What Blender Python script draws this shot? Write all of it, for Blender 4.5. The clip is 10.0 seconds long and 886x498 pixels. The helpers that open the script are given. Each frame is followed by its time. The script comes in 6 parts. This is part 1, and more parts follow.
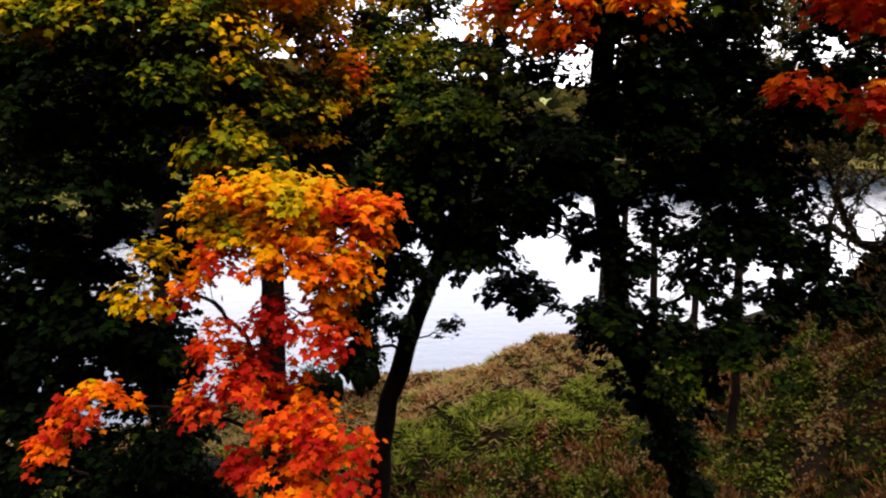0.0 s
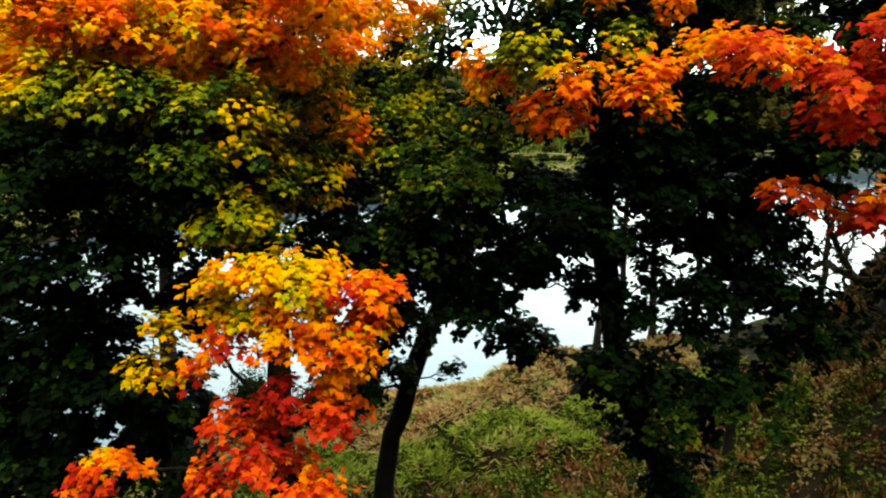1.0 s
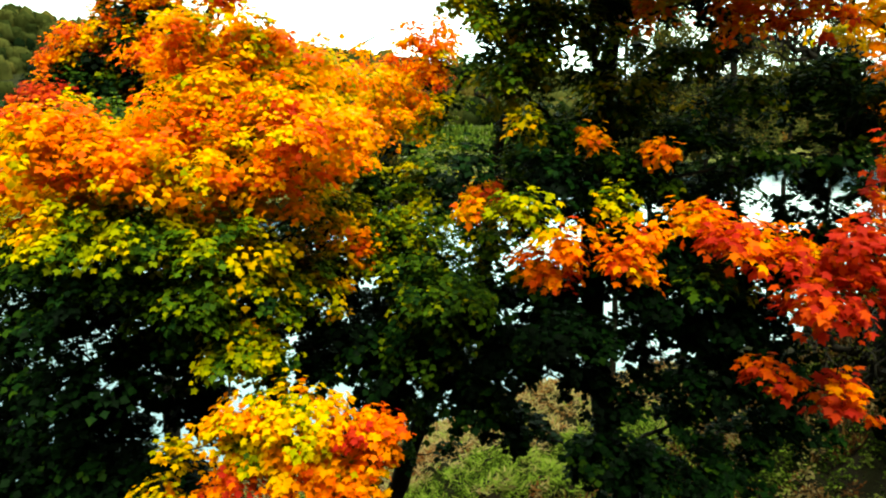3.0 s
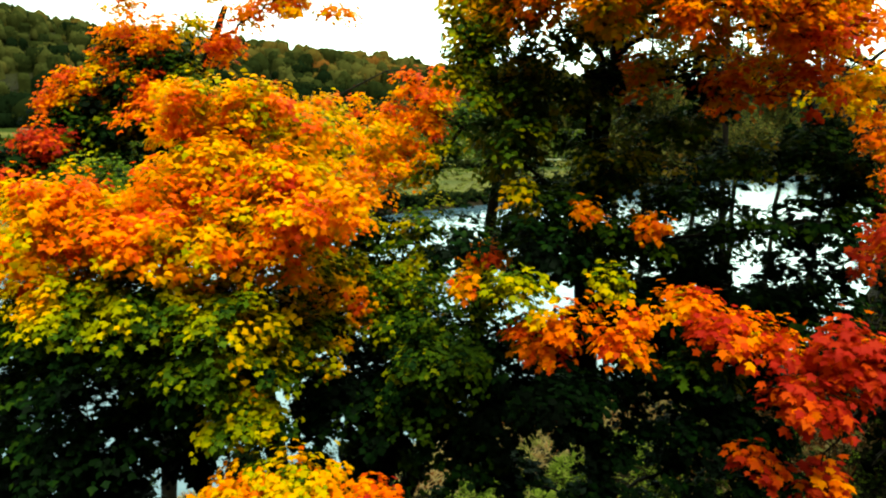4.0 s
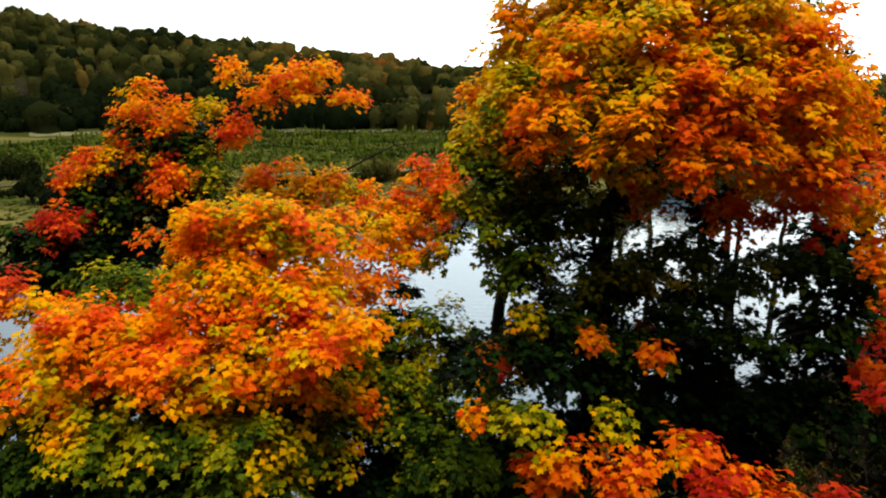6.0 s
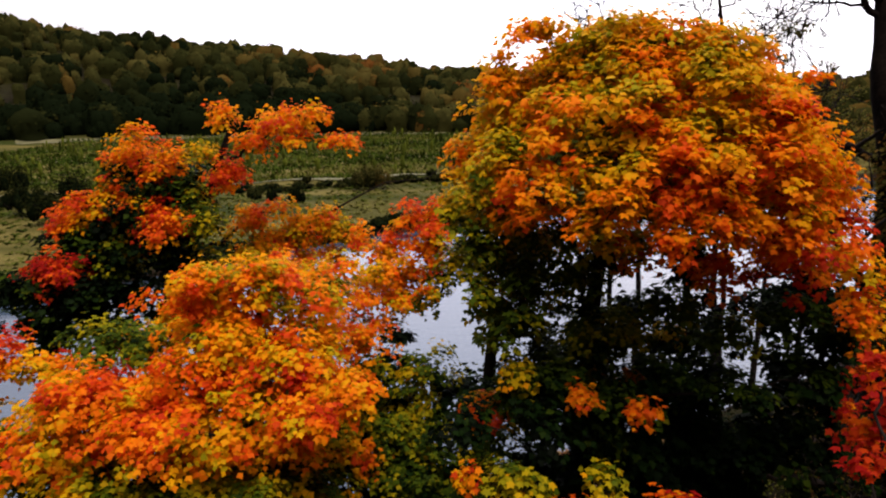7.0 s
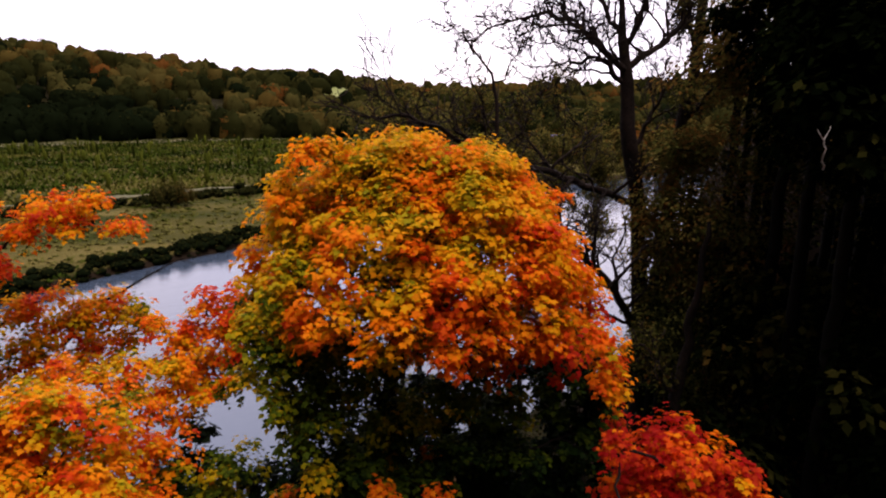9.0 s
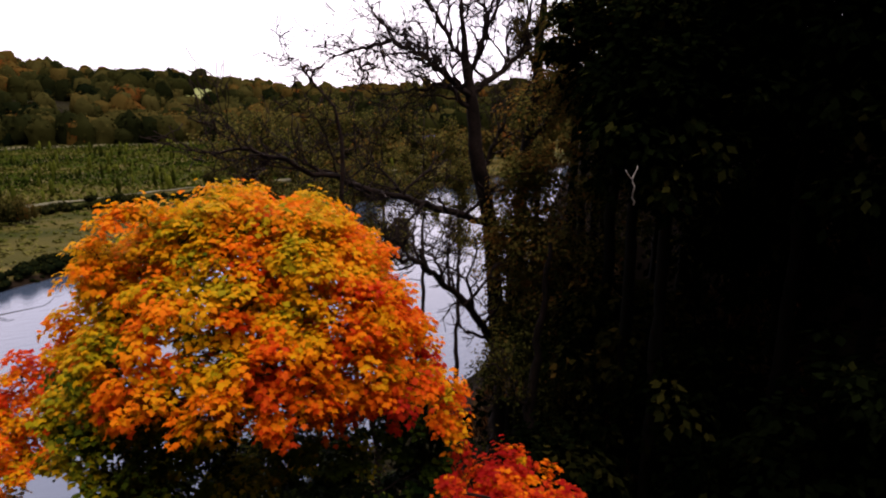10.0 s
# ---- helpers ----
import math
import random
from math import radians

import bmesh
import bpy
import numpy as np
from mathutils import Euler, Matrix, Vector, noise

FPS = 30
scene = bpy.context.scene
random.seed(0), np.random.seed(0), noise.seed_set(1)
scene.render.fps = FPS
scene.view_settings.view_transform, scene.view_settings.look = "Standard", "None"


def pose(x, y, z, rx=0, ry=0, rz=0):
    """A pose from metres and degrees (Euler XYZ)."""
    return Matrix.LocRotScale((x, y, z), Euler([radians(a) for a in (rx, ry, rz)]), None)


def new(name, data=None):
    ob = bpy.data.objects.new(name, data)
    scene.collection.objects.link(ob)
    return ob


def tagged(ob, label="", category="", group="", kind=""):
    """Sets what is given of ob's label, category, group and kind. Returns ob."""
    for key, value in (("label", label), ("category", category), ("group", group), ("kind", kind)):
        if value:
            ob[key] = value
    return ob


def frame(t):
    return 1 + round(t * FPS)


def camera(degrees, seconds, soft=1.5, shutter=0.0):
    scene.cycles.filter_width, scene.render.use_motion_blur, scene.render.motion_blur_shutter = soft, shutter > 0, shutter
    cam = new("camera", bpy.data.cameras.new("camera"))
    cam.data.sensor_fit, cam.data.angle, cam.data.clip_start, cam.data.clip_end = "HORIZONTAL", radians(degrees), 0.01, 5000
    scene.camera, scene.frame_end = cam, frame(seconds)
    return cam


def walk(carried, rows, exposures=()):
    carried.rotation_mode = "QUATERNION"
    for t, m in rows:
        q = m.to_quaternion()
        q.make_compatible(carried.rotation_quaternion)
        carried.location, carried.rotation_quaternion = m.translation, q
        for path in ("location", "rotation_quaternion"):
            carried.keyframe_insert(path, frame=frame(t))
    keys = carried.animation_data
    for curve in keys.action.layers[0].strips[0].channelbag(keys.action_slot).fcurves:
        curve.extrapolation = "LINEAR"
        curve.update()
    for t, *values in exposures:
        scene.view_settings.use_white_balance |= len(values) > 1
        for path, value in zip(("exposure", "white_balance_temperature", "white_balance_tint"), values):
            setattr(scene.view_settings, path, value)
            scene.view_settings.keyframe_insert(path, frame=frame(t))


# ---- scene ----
# ---------------------------------------------------------------- camera
cam = camera(69.3, 10.0, soft=2.1)
# seconds, x, y, z, yaw, pitch, roll; z = 0 is the river's surface
ROWS = [
    (0.0, 0.000, -0.000, 13.000, 0.00, -11.59, -0.11),
    (0.5, -0.002, -0.008, 13.663, 0.11, -12.13, -0.12),
    (1.0, -0.031, 0.025, 14.353, 0.00, -12.62, 0.01),
    (1.5, -0.048, 0.046, 14.988, -0.01, -13.24, 0.09),
    (2.0, -0.068, 0.048, 15.588, -0.07, -13.37, 0.20),
    (2.5, -0.089, 0.043, 16.136, -0.26, -13.45, 0.11),
    (4.0, -0.146, 0.127, 17.918, -1.02, -13.49, -0.37),
    (4.5, -0.163, 0.191, 18.463, -1.00, -13.69, -0.30),
    (5.0, -0.185, 0.237, 19.039, -0.55, -13.73, -0.28),
    (5.5, -0.209, 0.273, 19.551, -0.44, -13.59, -0.31),
    (7.0, -0.224, 0.318, 21.227, -1.45, -13.67, 0.41),
    (7.5, -0.216, 0.309, 21.722, -4.72, -13.65, 0.35),
    (8.0, -0.161, 0.276, 22.253, -9.55, -13.70, 0.09),
    (8.5, 0.000, 0.209, 22.772, -13.70, -13.65, -0.20),
    (9.0, 0.274, 0.082, 23.332, -17.88, -13.66, -0.03),
    (9.5, 0.670, -0.046, 23.842, -22.47, -13.62, 0.22),
    (10.0, 1.256, -0.200, 24.400, -28.85, -13.74, 0.09),
]
walk(cam, [(t, pose(x, y, z, 90 + pitch, roll, yaw)) for t, x, y, z, yaw, pitch, roll in ROWS],
     [(0.0, 0.10, 7000, 20), (1.0, 0.52, 7100, -12), (2.5, 0.98, 7100, -36), (4.0, 0.46, 7100, -34), (5.5, -0.08, 7000, -12), (7.0, -0.62, 6800, 22), (8.5, -0.83, 6800, 33), (10.0, -0.82, 6800, 33)])

# ---------------------------------------------------------------- sky and sun
SKY_BACK, SKY_GLOW, GLOW_LOW = 0.22, 4.5, 0.35
SUN_DIR = Vector((0.06, -0.30, 0.92)).normalized()
world = bpy.data.worlds.new("overcast")
scene.world = world
world.use_nodes = True
wt = world.node_tree
wt.nodes.clear()
w_out = wt.nodes.new("ShaderNodeOutputWorld")
w_bg = wt.nodes.new("ShaderNodeBackground")
w_sky = wt.nodes.new("ShaderNodeTexSky")
w_sky.sky_type = "NISHITA"
w_sky.sun_disc = False
w_sky.sun_elevation = math.asin(SUN_DIR.z)
w_sky.sun_rotation = math.atan2(SUN_DIR.x, SUN_DIR.y)
w_dim = wt.nodes.new("ShaderNodeVectorMath")
w_dim.operation = "SCALE"
w_dim.inputs["Scale"].default_value = 0.10
w_co = wt.nodes.new("ShaderNodeTexCoord")
w_noise = wt.nodes.new("ShaderNodeTexNoise")
w_noise.inputs["Scale"].default_value = 2.2
w_noise.inputs["Detail"].default_value = 5.0
w_ramp = wt.nodes.new("ShaderNodeValToRGB")
w_ramp.color_ramp.elements[0].position = 0.35
w_ramp.color_ramp.elements[0].color = (0.72, 0.76, 0.84, 1)
w_ramp.color_ramp.elements[1].position = 0.65
w_ramp.color_ramp.elements[1].color = (1.0, 0.99, 0.98, 1)
w_mix = wt.nodes.new("ShaderNodeMix")
w_mix.data_type = "RGBA"
w_mix.inputs["Factor"].default_value = 0.85
wt.links.new(w_sky.outputs["Color"], w_dim.inputs[0])
wt.links.new(w_co.outputs["Generated"], w_noise.inputs["Vector"])
wt.links.new(w_noise.outputs["Fac"], w_ramp.inputs["Fac"])
wt.links.new(w_dim.outputs["Vector"], w_mix.inputs["A"])
wt.links.new(w_ramp.outputs["Color"], w_mix.inputs["B"])
# the cloud is thinnest, and so brightest, round the hidden sun; it darkens away from it
w_dot = wt.nodes.new("ShaderNodeVectorMath")
w_dot.operation = "DOT_PRODUCT"
w_dot.inputs[1].default_value = Vector((0.32, 0.72, GLOW_LOW)).normalized()
wt.links.new(w_co.outputs["Generated"], w_dot.inputs[0])
w_lift = wt.nodes.new("ShaderNodeMapRange")
w_lift.interpolation_type = "SMOOTHSTEP"
w_lift.inputs["From Min"].default_value = 0.25
w_lift.inputs["From Max"].default_value = 0.95
w_lift.inputs["To Min"].default_value = SKY_BACK
w_lift.inputs["To Max"].default_value = SKY_GLOW
wt.links.new(w_dot.outputs["Value"], w_lift.inputs["Value"])
wt.links.new(w_mix.outputs["Result"], w_bg.inputs["Color"])
wt.links.new(w_lift.outputs["Result"], w_bg.inputs["Strength"])
wt.links.new(w_bg.outputs["Background"], w_out.inputs["Surface"])

sun_data = bpy.data.lights.new("sun", "SUN")
sun_data.energy = 6.0
sun_data.angle = radians(45)
sun_data.color = (1.0, 0.95, 0.88)
sun = new("sun", sun_data)
sun.rotation_mode = "QUATERNION"
sun.rotation_quaternion = SUN_DIR.to_track_quat("Z", "Y")


# ---------------------------------------------------------------- materials
def material(name):
    m = bpy.data.materials.new(name)
    m.use_nodes = True
    nt = m.node_tree
    return m, nt, nt.nodes["Principled BSDF"]


def ramp_node(nt, stops):
    r = nt.nodes.new("ShaderNodeValToRGB")
    e = r.color_ramp.elements
    while len(e) < len(stops):
        e.new(0.5)
    for i, (p, c) in enumerate(stops):
        e[i].position = p
        e[i].color = (*c, 1)
    return r


def noise_node(nt, scale, detail=4.0, rough=0.6, space="Object"):
    co = nt.nodes.new("ShaderNodeTexCoord")
    n = nt.nodes.new("ShaderNodeTexNoise")
    n.inputs["Scale"].default_value = scale
    n.inputs["Detail"].default_value = detail
    n.inputs["Roughness"].default_value = rough
    nt.links.new(co.outputs[space], n.inputs["Vector"])
    return n


def bump(nt, bsdf, fac, strength, distance):
    b = nt.nodes.new("ShaderNodeBump")
    b.inputs["Strength"].default_value = strength
    b.inputs["Distance"].default_value = distance
    nt.links.new(fac, b.inputs["Height"])
    nt.links.new(b.outputs["Normal"], bsdf.inputs["Normal"])


def leaf_material(name, stops, through_light=0.45, rough=0.6, gloss=0.06, yellower=0.0):
    """Leaves: the ripeness stored with each leaf picks its pigment or painted shade; fine blotches vary it."""
    m, nt, bsdf = material(name)
    at = nt.nodes.new("ShaderNodeAttribute")
    at.attribute_name = "ripe"
    n = noise_node(nt, 9.0, 2.0)
    add = nt.nodes.new("ShaderNodeMath")
    add.operation = "MULTIPLY_ADD"
    add.inputs[1].default_value = 0.10
    nt.links.new(n.outputs["Fac"], add.inputs[0])
    nt.links.new(at.outputs["Fac"], add.inputs[2])
    sub = nt.nodes.new("ShaderNodeMath")
    sub.operation = "SUBTRACT"
    sub.inputs[1].default_value = 0.05
    nt.links.new(add.outputs[0], sub.inputs[0])
    r = ramp_node(nt, stops)
    nt.links.new(sub.outputs[0], r.inputs["Fac"])
    nt.links.new(r.outputs["Color"], bsdf.inputs["Base Color"])
    bsdf.inputs["Roughness"].default_value = rough
    bsdf.inputs["Specular IOR Level"].default_value = gloss
    tr = nt.nodes.new("ShaderNodeBsdfTranslucent")
    # light that comes through the blade is yellower than what its upper side throws back
    less = nt.nodes.new("ShaderNodeMath")
    less.operation = "SUBTRACT"
    less.inputs[1].default_value = yellower
    nt.links.new(sub.outputs[0], less.inputs[0])
    r2 = ramp_node(nt, stops)
    nt.links.new(less.outputs[0], r2.inputs["Fac"])
    nt.links.new(r2.outputs["Color"], tr.inputs["Color"])
    mix = nt.nodes.new("ShaderNodeMixShader")
    mix.inputs["Fac"].default_value = through_light
    nt.links.new(bsdf.outputs["BSDF"], mix.inputs[1])
    nt.links.new(tr.outputs["BSDF"], mix.inputs[2])
    nt.links.new(mix.outputs["Shader"], nt.nodes["Material Output"].inputs["Surface"])
    return m


# the lowest stops are almost black: crown shade put into the leaf colour
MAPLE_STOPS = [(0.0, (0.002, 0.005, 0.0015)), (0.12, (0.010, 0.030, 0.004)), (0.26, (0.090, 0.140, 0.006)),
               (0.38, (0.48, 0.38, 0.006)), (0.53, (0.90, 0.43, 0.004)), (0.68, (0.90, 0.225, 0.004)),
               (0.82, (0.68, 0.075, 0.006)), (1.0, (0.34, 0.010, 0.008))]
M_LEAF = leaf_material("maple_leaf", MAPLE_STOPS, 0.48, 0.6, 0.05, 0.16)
# low stops near-black: shade put into the leaf colour; high stops are browning leaves
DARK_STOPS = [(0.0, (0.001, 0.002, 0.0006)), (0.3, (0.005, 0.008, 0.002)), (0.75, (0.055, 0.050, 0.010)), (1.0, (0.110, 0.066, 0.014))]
M_DARK = leaf_material("shade_brown_leaf", DARK_STOPS, 0.10, 0.8, 0.0)
WOOD_STOPS = [(0.0, (0.00468, 0.0078, 0.00296)), (0.3, (0.02028, 0.02262, 0.00592)), (0.55, (0.0546, 0.04992, 0.01332)),
              (0.8, (0.08112, 0.05304, 0.01184)), (1.0, (0.1326, 0.039, 0.00888))]
OLIVE_STOPS = [(0.0, (0.004, 0.006, 0.002)), (0.3, (0.020, 0.026, 0.006)), (0.6, (0.11, 0.112, 0.026)), (0.85, (0.19, 0.15, 0.036)), (1.0, (0.22, 0.11, 0.026))]
M_OLIVE = leaf_material("olive_leaf", OLIVE_STOPS, 0.3, 0.8, 0.0)
M_WOOD = leaf_material("woodland_leaf", WOOD_STOPS, 0.08, 0.9, 0.0)
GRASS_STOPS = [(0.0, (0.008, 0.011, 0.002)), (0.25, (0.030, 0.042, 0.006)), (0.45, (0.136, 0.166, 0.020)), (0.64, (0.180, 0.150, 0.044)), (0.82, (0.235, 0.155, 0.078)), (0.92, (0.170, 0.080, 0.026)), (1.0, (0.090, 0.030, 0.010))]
MEADOW_STOPS = [(0.0, (0.01036, 0.01892, 0.0036)), (0.35, (0.03848, 0.06364, 0.00792)), (0.65, (0.0814, 0.08772, 0.01584)), (1.0, (0.148, 0.1419, 0.0396))]
M_MEADOW = leaf_material("meadow_blade", MEADOW_STOPS, 0.1, 0.9, 0.0)
M_GRASS = leaf_material("grass_blade", GRASS_STOPS, 0.12, 0.9, 0.0)


def bark_material(name, dark, light, scale):
    m, nt, bsdf = material(name)
    n = noise_node(nt, scale, 8.0, 0.7)
    n2 = noise_node(nt, scale * 0.15, 3.0)
    mx = nt.nodes.new("ShaderNodeMath")
    mx.operation = "MULTIPLY"
    nt.links.new(n.outputs["Fac"], mx.inputs[0])
    nt.links.new(n2.outputs["Fac"], mx.inputs[1])
    r = ramp_node(nt, [(0.15, dark), (0.45, light)])
    nt.links.new(mx.outputs[0], r.inputs["Fac"])
    nt.links.new(r.outputs["Color"], bsdf.inputs["Base Color"])
    bsdf.inputs["Roughness"].default_value = 0.95
    bsdf.inputs["Specular IOR Level"].default_value = 0.1
    bump(nt, bsdf, n.outputs["Fac"], 0.7, 0.03)
    return m


M_BARK = bark_material("dark_bark", (0.006, 0.005, 0.004), (0.030, 0.023, 0.018), 14.0)
M_OAK = bark_material("oak_bark", (0.008, 0.006, 0.005), (0.040, 0.028, 0.023), 10.0)
# darker copy of the bark, with shade put into its colour
M_SHADE_BARK = bark_material("shaded_bark", (0.003, 0.003, 0.002), (0.014, 0.012, 0.008), 12.0)
M_DEAD = bark_material("bleached_wood", (0.22, 0.21, 0.19), (0.50, 0.48, 0.44), 12.0)

m_ground, nt, bsdf = material("ground_cover")
n_big = noise_node(nt, 0.09, 5.0)
n_mid = noise_node(nt, 1.1, 6.0, 0.7)
n_fine = noise_node(nt, 14.0, 4.0, 0.7)
r_big = ramp_node(nt, [(0.32, (0.012, 0.009, 0.005)), (0.50, (0.015, 0.014, 0.005)), (0.68, (0.026, 0.025, 0.008))])
r_mid = ramp_node(nt, [(0.30, (0.35, 0.30, 0.25)), (0.70, (1.1, 1.1, 1.0))])
mul = nt.nodes.new("ShaderNodeMix")
mul.data_type, mul.blend_type = "RGBA", "MULTIPLY"
mul.inputs["Factor"].default_value = 0.8
nt.links.new(n_big.outputs["Fac"], r_big.inputs["Fac"])
nt.links.new(n_mid.outputs["Fac"], r_mid.inputs["Fac"])
nt.links.new(r_big.outputs["Color"], mul.inputs["A"])
nt.links.new(r_mid.outputs["Color"], mul.inputs["B"])
geo = nt.nodes.new("ShaderNodeNewGeometry")
plain_co = nt.nodes.new("ShaderNodeMapping")
plain_co.inputs["Rotation"].default_value = (0, 0, radians(-30))
plain_co.inputs["Scale"].default_value = (0.018, 0.085, 0.05)
nt.links.new(geo.outputs["Position"], plain_co.inputs["Vector"])
plain_n = nt.nodes.new("ShaderNodeTexNoise")
plain_n.inputs["Scale"].default_value = 1.0
plain_n.inputs["Detail"].default_value = 6.0
nt.links.new(plain_co.outputs["Vector"], plain_n.inputs["Vector"])
plain_r = ramp_node(nt, [(0.36, (0.028, 0.038, 0.007)), (0.48, (0.060, 0.058, 0.013)), (0.62, (0.130, 0.108, 0.030))])
nt.links.new(plain_n.outputs["Fac"], plain_r.inputs["Fac"])
psep = nt.nodes.new("ShaderNodeSeparateXYZ")
nt.links.new(geo.outputs["Position"], psep.inputs[0])
over = nt.nodes.new("ShaderNodeMapRange")
over.inputs["From Min"].default_value, over.inputs["From Max"].default_value = 58.0, 62.0
nt.links.new(psep.outputs["Y"], over.inputs["Value"])
land = nt.nodes.new("ShaderNodeMix")
land.data_type = "RGBA"
lowland = nt.nodes.new("ShaderNodeMapRange")
lowland.inputs["From Min"].default_value, lowland.inputs["From Max"].default_value = 6.0, 3.5
nt.links.new(psep.outputs["Z"], lowland.inputs["Value"])
both = nt.nodes.new("ShaderNodeMath")
both.operation = "MULTIPLY"
nt.links.new(over.outputs["Result"], both.inputs[0])
nt.links.new(lowland.outputs["Result"], both.inputs[1])
nt.links.new(both.outputs[0], land.inputs["Factor"])
nt.links.new(mul.outputs["Result"], land.inputs["A"])
nt.links.new(plain_r.outputs["Color"], land.inputs["B"])
gsep = nt.nodes.new("ShaderNodeSeparateXYZ")
nt.links.new(geo.outputs["Normal"], gsep.inputs[0])
steep = nt.nodes.new("ShaderNodeMapRange")
steep.inputs["From Min"].default_value, steep.inputs["From Max"].default_value = 0.90, 0.72
nt.links.new(gsep.outputs["Z"], steep.inputs["Value"])
soil = nt.nodes.new("ShaderNodeMix")
soil.data_type = "RGBA"
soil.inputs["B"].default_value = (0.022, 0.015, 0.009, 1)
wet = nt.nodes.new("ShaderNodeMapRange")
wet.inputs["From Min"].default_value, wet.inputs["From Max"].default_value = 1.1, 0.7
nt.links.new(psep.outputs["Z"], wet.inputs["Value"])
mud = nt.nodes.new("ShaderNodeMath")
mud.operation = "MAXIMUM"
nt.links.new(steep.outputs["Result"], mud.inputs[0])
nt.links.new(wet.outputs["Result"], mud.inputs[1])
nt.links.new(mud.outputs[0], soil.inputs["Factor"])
nt.links.new(land.outputs["Result"], soil.inputs["A"])
nt.links.new(soil.outputs["Result"], bsdf.inputs["Base Color"])
bsdf.inputs["Roughness"].default_value = 0.95
bsdf.inputs["Specular IOR Level"].default_value = 0.05
bump(nt, bsdf, n_fine.outputs["Fac"], 0.9, 0.12)
M_GROUND = m_ground

m_water, nt, bsdf = material("river_water")
bsdf.inputs["Base Color"].default_value = (0.045, 0.07, 0.105, 1)
bsdf.inputs["Roughness"].default_value = 0.06
bsdf.inputs["Specular Tint"].default_value = (0.64, 0.80, 1.0, 1)
bsdf.inputs["IOR"].default_value = 1.68
wv = noise_node(nt, 1.0, 6.0, 0.65)
wmap = nt.nodes.new("ShaderNodeMapping")
wmap.inputs["Scale"].default_value = (0.35, 1.3, 1.0)
wmap.inputs["Rotation"].default_value = (0, 0, radians(-35))
nt.links.new(nt.nodes["Texture Coordinate"].outputs["Object"], wmap.inputs["Vector"])
nt.links.new(wmap.outputs["Vector"], wv.inputs["Vector"])
wv2 = noise_node(nt, 0.05, 2.0)
wm = nt.nodes.new("ShaderNodeMath")
wm.operation = "MULTIPLY"
nt.links.new(wv.outputs["Fac"], wm.inputs[0])
nt.links.new(wv2.outputs["Fac"], wm.inputs[1])
bump(nt, bsdf, wm.outputs[0], 0.5, 0.12)
M_WATER = m_water

m_path, nt, bsdf = material("worn_path")
r_path = ramp_node(nt, [(0.35, (0.06, 0.065, 0.02)), (0.65, (0.16, 0.145, 0.065))])
nt.links.new(noise_node(nt, 0.5, 6.0, 0.7).outputs["Fac"], r_path.inputs["Fac"])
nt.links.new(r_path.outputs["Color"], bsdf.inputs["Base Color"])
bsdf.inputs["Roughness"].default_value = 0.95
M_PATH = m_path


def patchy(name, a, b, scale):
    m, nt, bsdf = material(name)
    r = ramp_node(nt, [(0.35, a), (0.65, b)])
    nt.links.new(noise_node(nt, scale, 6.0, 0.7).outputs["Fac"], r.inputs["Fac"])
    nt.links.new(r.outputs["Color"], bsdf.inputs["Base Color"])
    bsdf.inputs["Roughness"].default_value = 0.9
    return m


M_FIELD = patchy("pasture", (0.15, 0.19, 0.04), (0.24, 0.27, 0.07), 0.1)
M_BLUE = patchy("blue_sheet", (0.10, 0.12, 0.30), (0.17, 0.19, 0.38), 0.8)

# ---------------------------------------------------------------- mesh helpers
RNG = np.random.default_rng(7)


def raw_mesh(name, verts, tris, ripe=None, mat=None, smooth=False):
    """One mesh from arrays of corners and triangles, with the ripeness of each corner."""
    me = bpy.data.meshes.new(name)
    verts = np.ascontiguousarray(verts, dtype=np.float32)
    tris = np.ascontiguousarray(tris, dtype=np.int32)
    me.vertices.add(len(verts))
    me.vertices.foreach_set("co", verts.ravel())
    me.loops.add(tris.size)
    me.loops.foreach_set("vertex_index", tris.ravel())
    me.polygons.add(len(tris))
    me.polygons.foreach_set("loop_start", np.arange(0, tris.size, 3, dtype=np.int32))
    if smooth:
        me.polygons.foreach_set("use_smooth", np.ones(len(tris), dtype=bool))
    if ripe is not None:
        at = me.attributes.new("ripe", "FLOAT", "POINT")
        at.data.foreach_set("value", np.ascontiguousarray(ripe, dtype=np.float32))
    me.update(calc_edges=True)
    me.validate()
    if mat:
        me.materials.append(mat)
    return me


def part_mesh(name, me, parent, label="", kind=""):
    ob = new(name, me)
    ob.parent = parent
    if parent is not None:
        ob.matrix_parent_inverse = Matrix.Translation(parent.location).inverted()
    return tagged(ob, label=label, kind=kind)


def thing(name, base, label, category, group=""):
    ob = new(name)
    ob.empty_display_size = 0.3
    ob.location = base
    return tagged(ob, label, category, group)


# a lobed maple leaf, one unit long from its stalk to its tip, and a plain oval one
MAPLE_V = np.array([(0, 0, 0.03), (0.44, 0.02, -0.10), (0.31, 0.24, -0.01), (0.60, 0.52, -0.14), (0.27, 0.62, -0.01),
                    (0, 1.02, -0.16), (-0.27, 0.62, -0.01), (-0.60, 0.52, -0.14), (-0.31, 0.24, -0.01), (-0.44, 0.02, -0.10)])
MAPLE_F = np.array([(0, i, i + 1) for i in range(1, 9)])
TRI_V = np.array([(0, 0, 0.03), (0.54, 0.32, -0.12), (0.29, 0.60, -0.01), (0, 1.0, -0.16), (-0.29, 0.60, -0.01), (-0.54, 0.32, -0.12)])
TRI_F = np.array([(0, i, i + 1) for i in range(1, 5)])
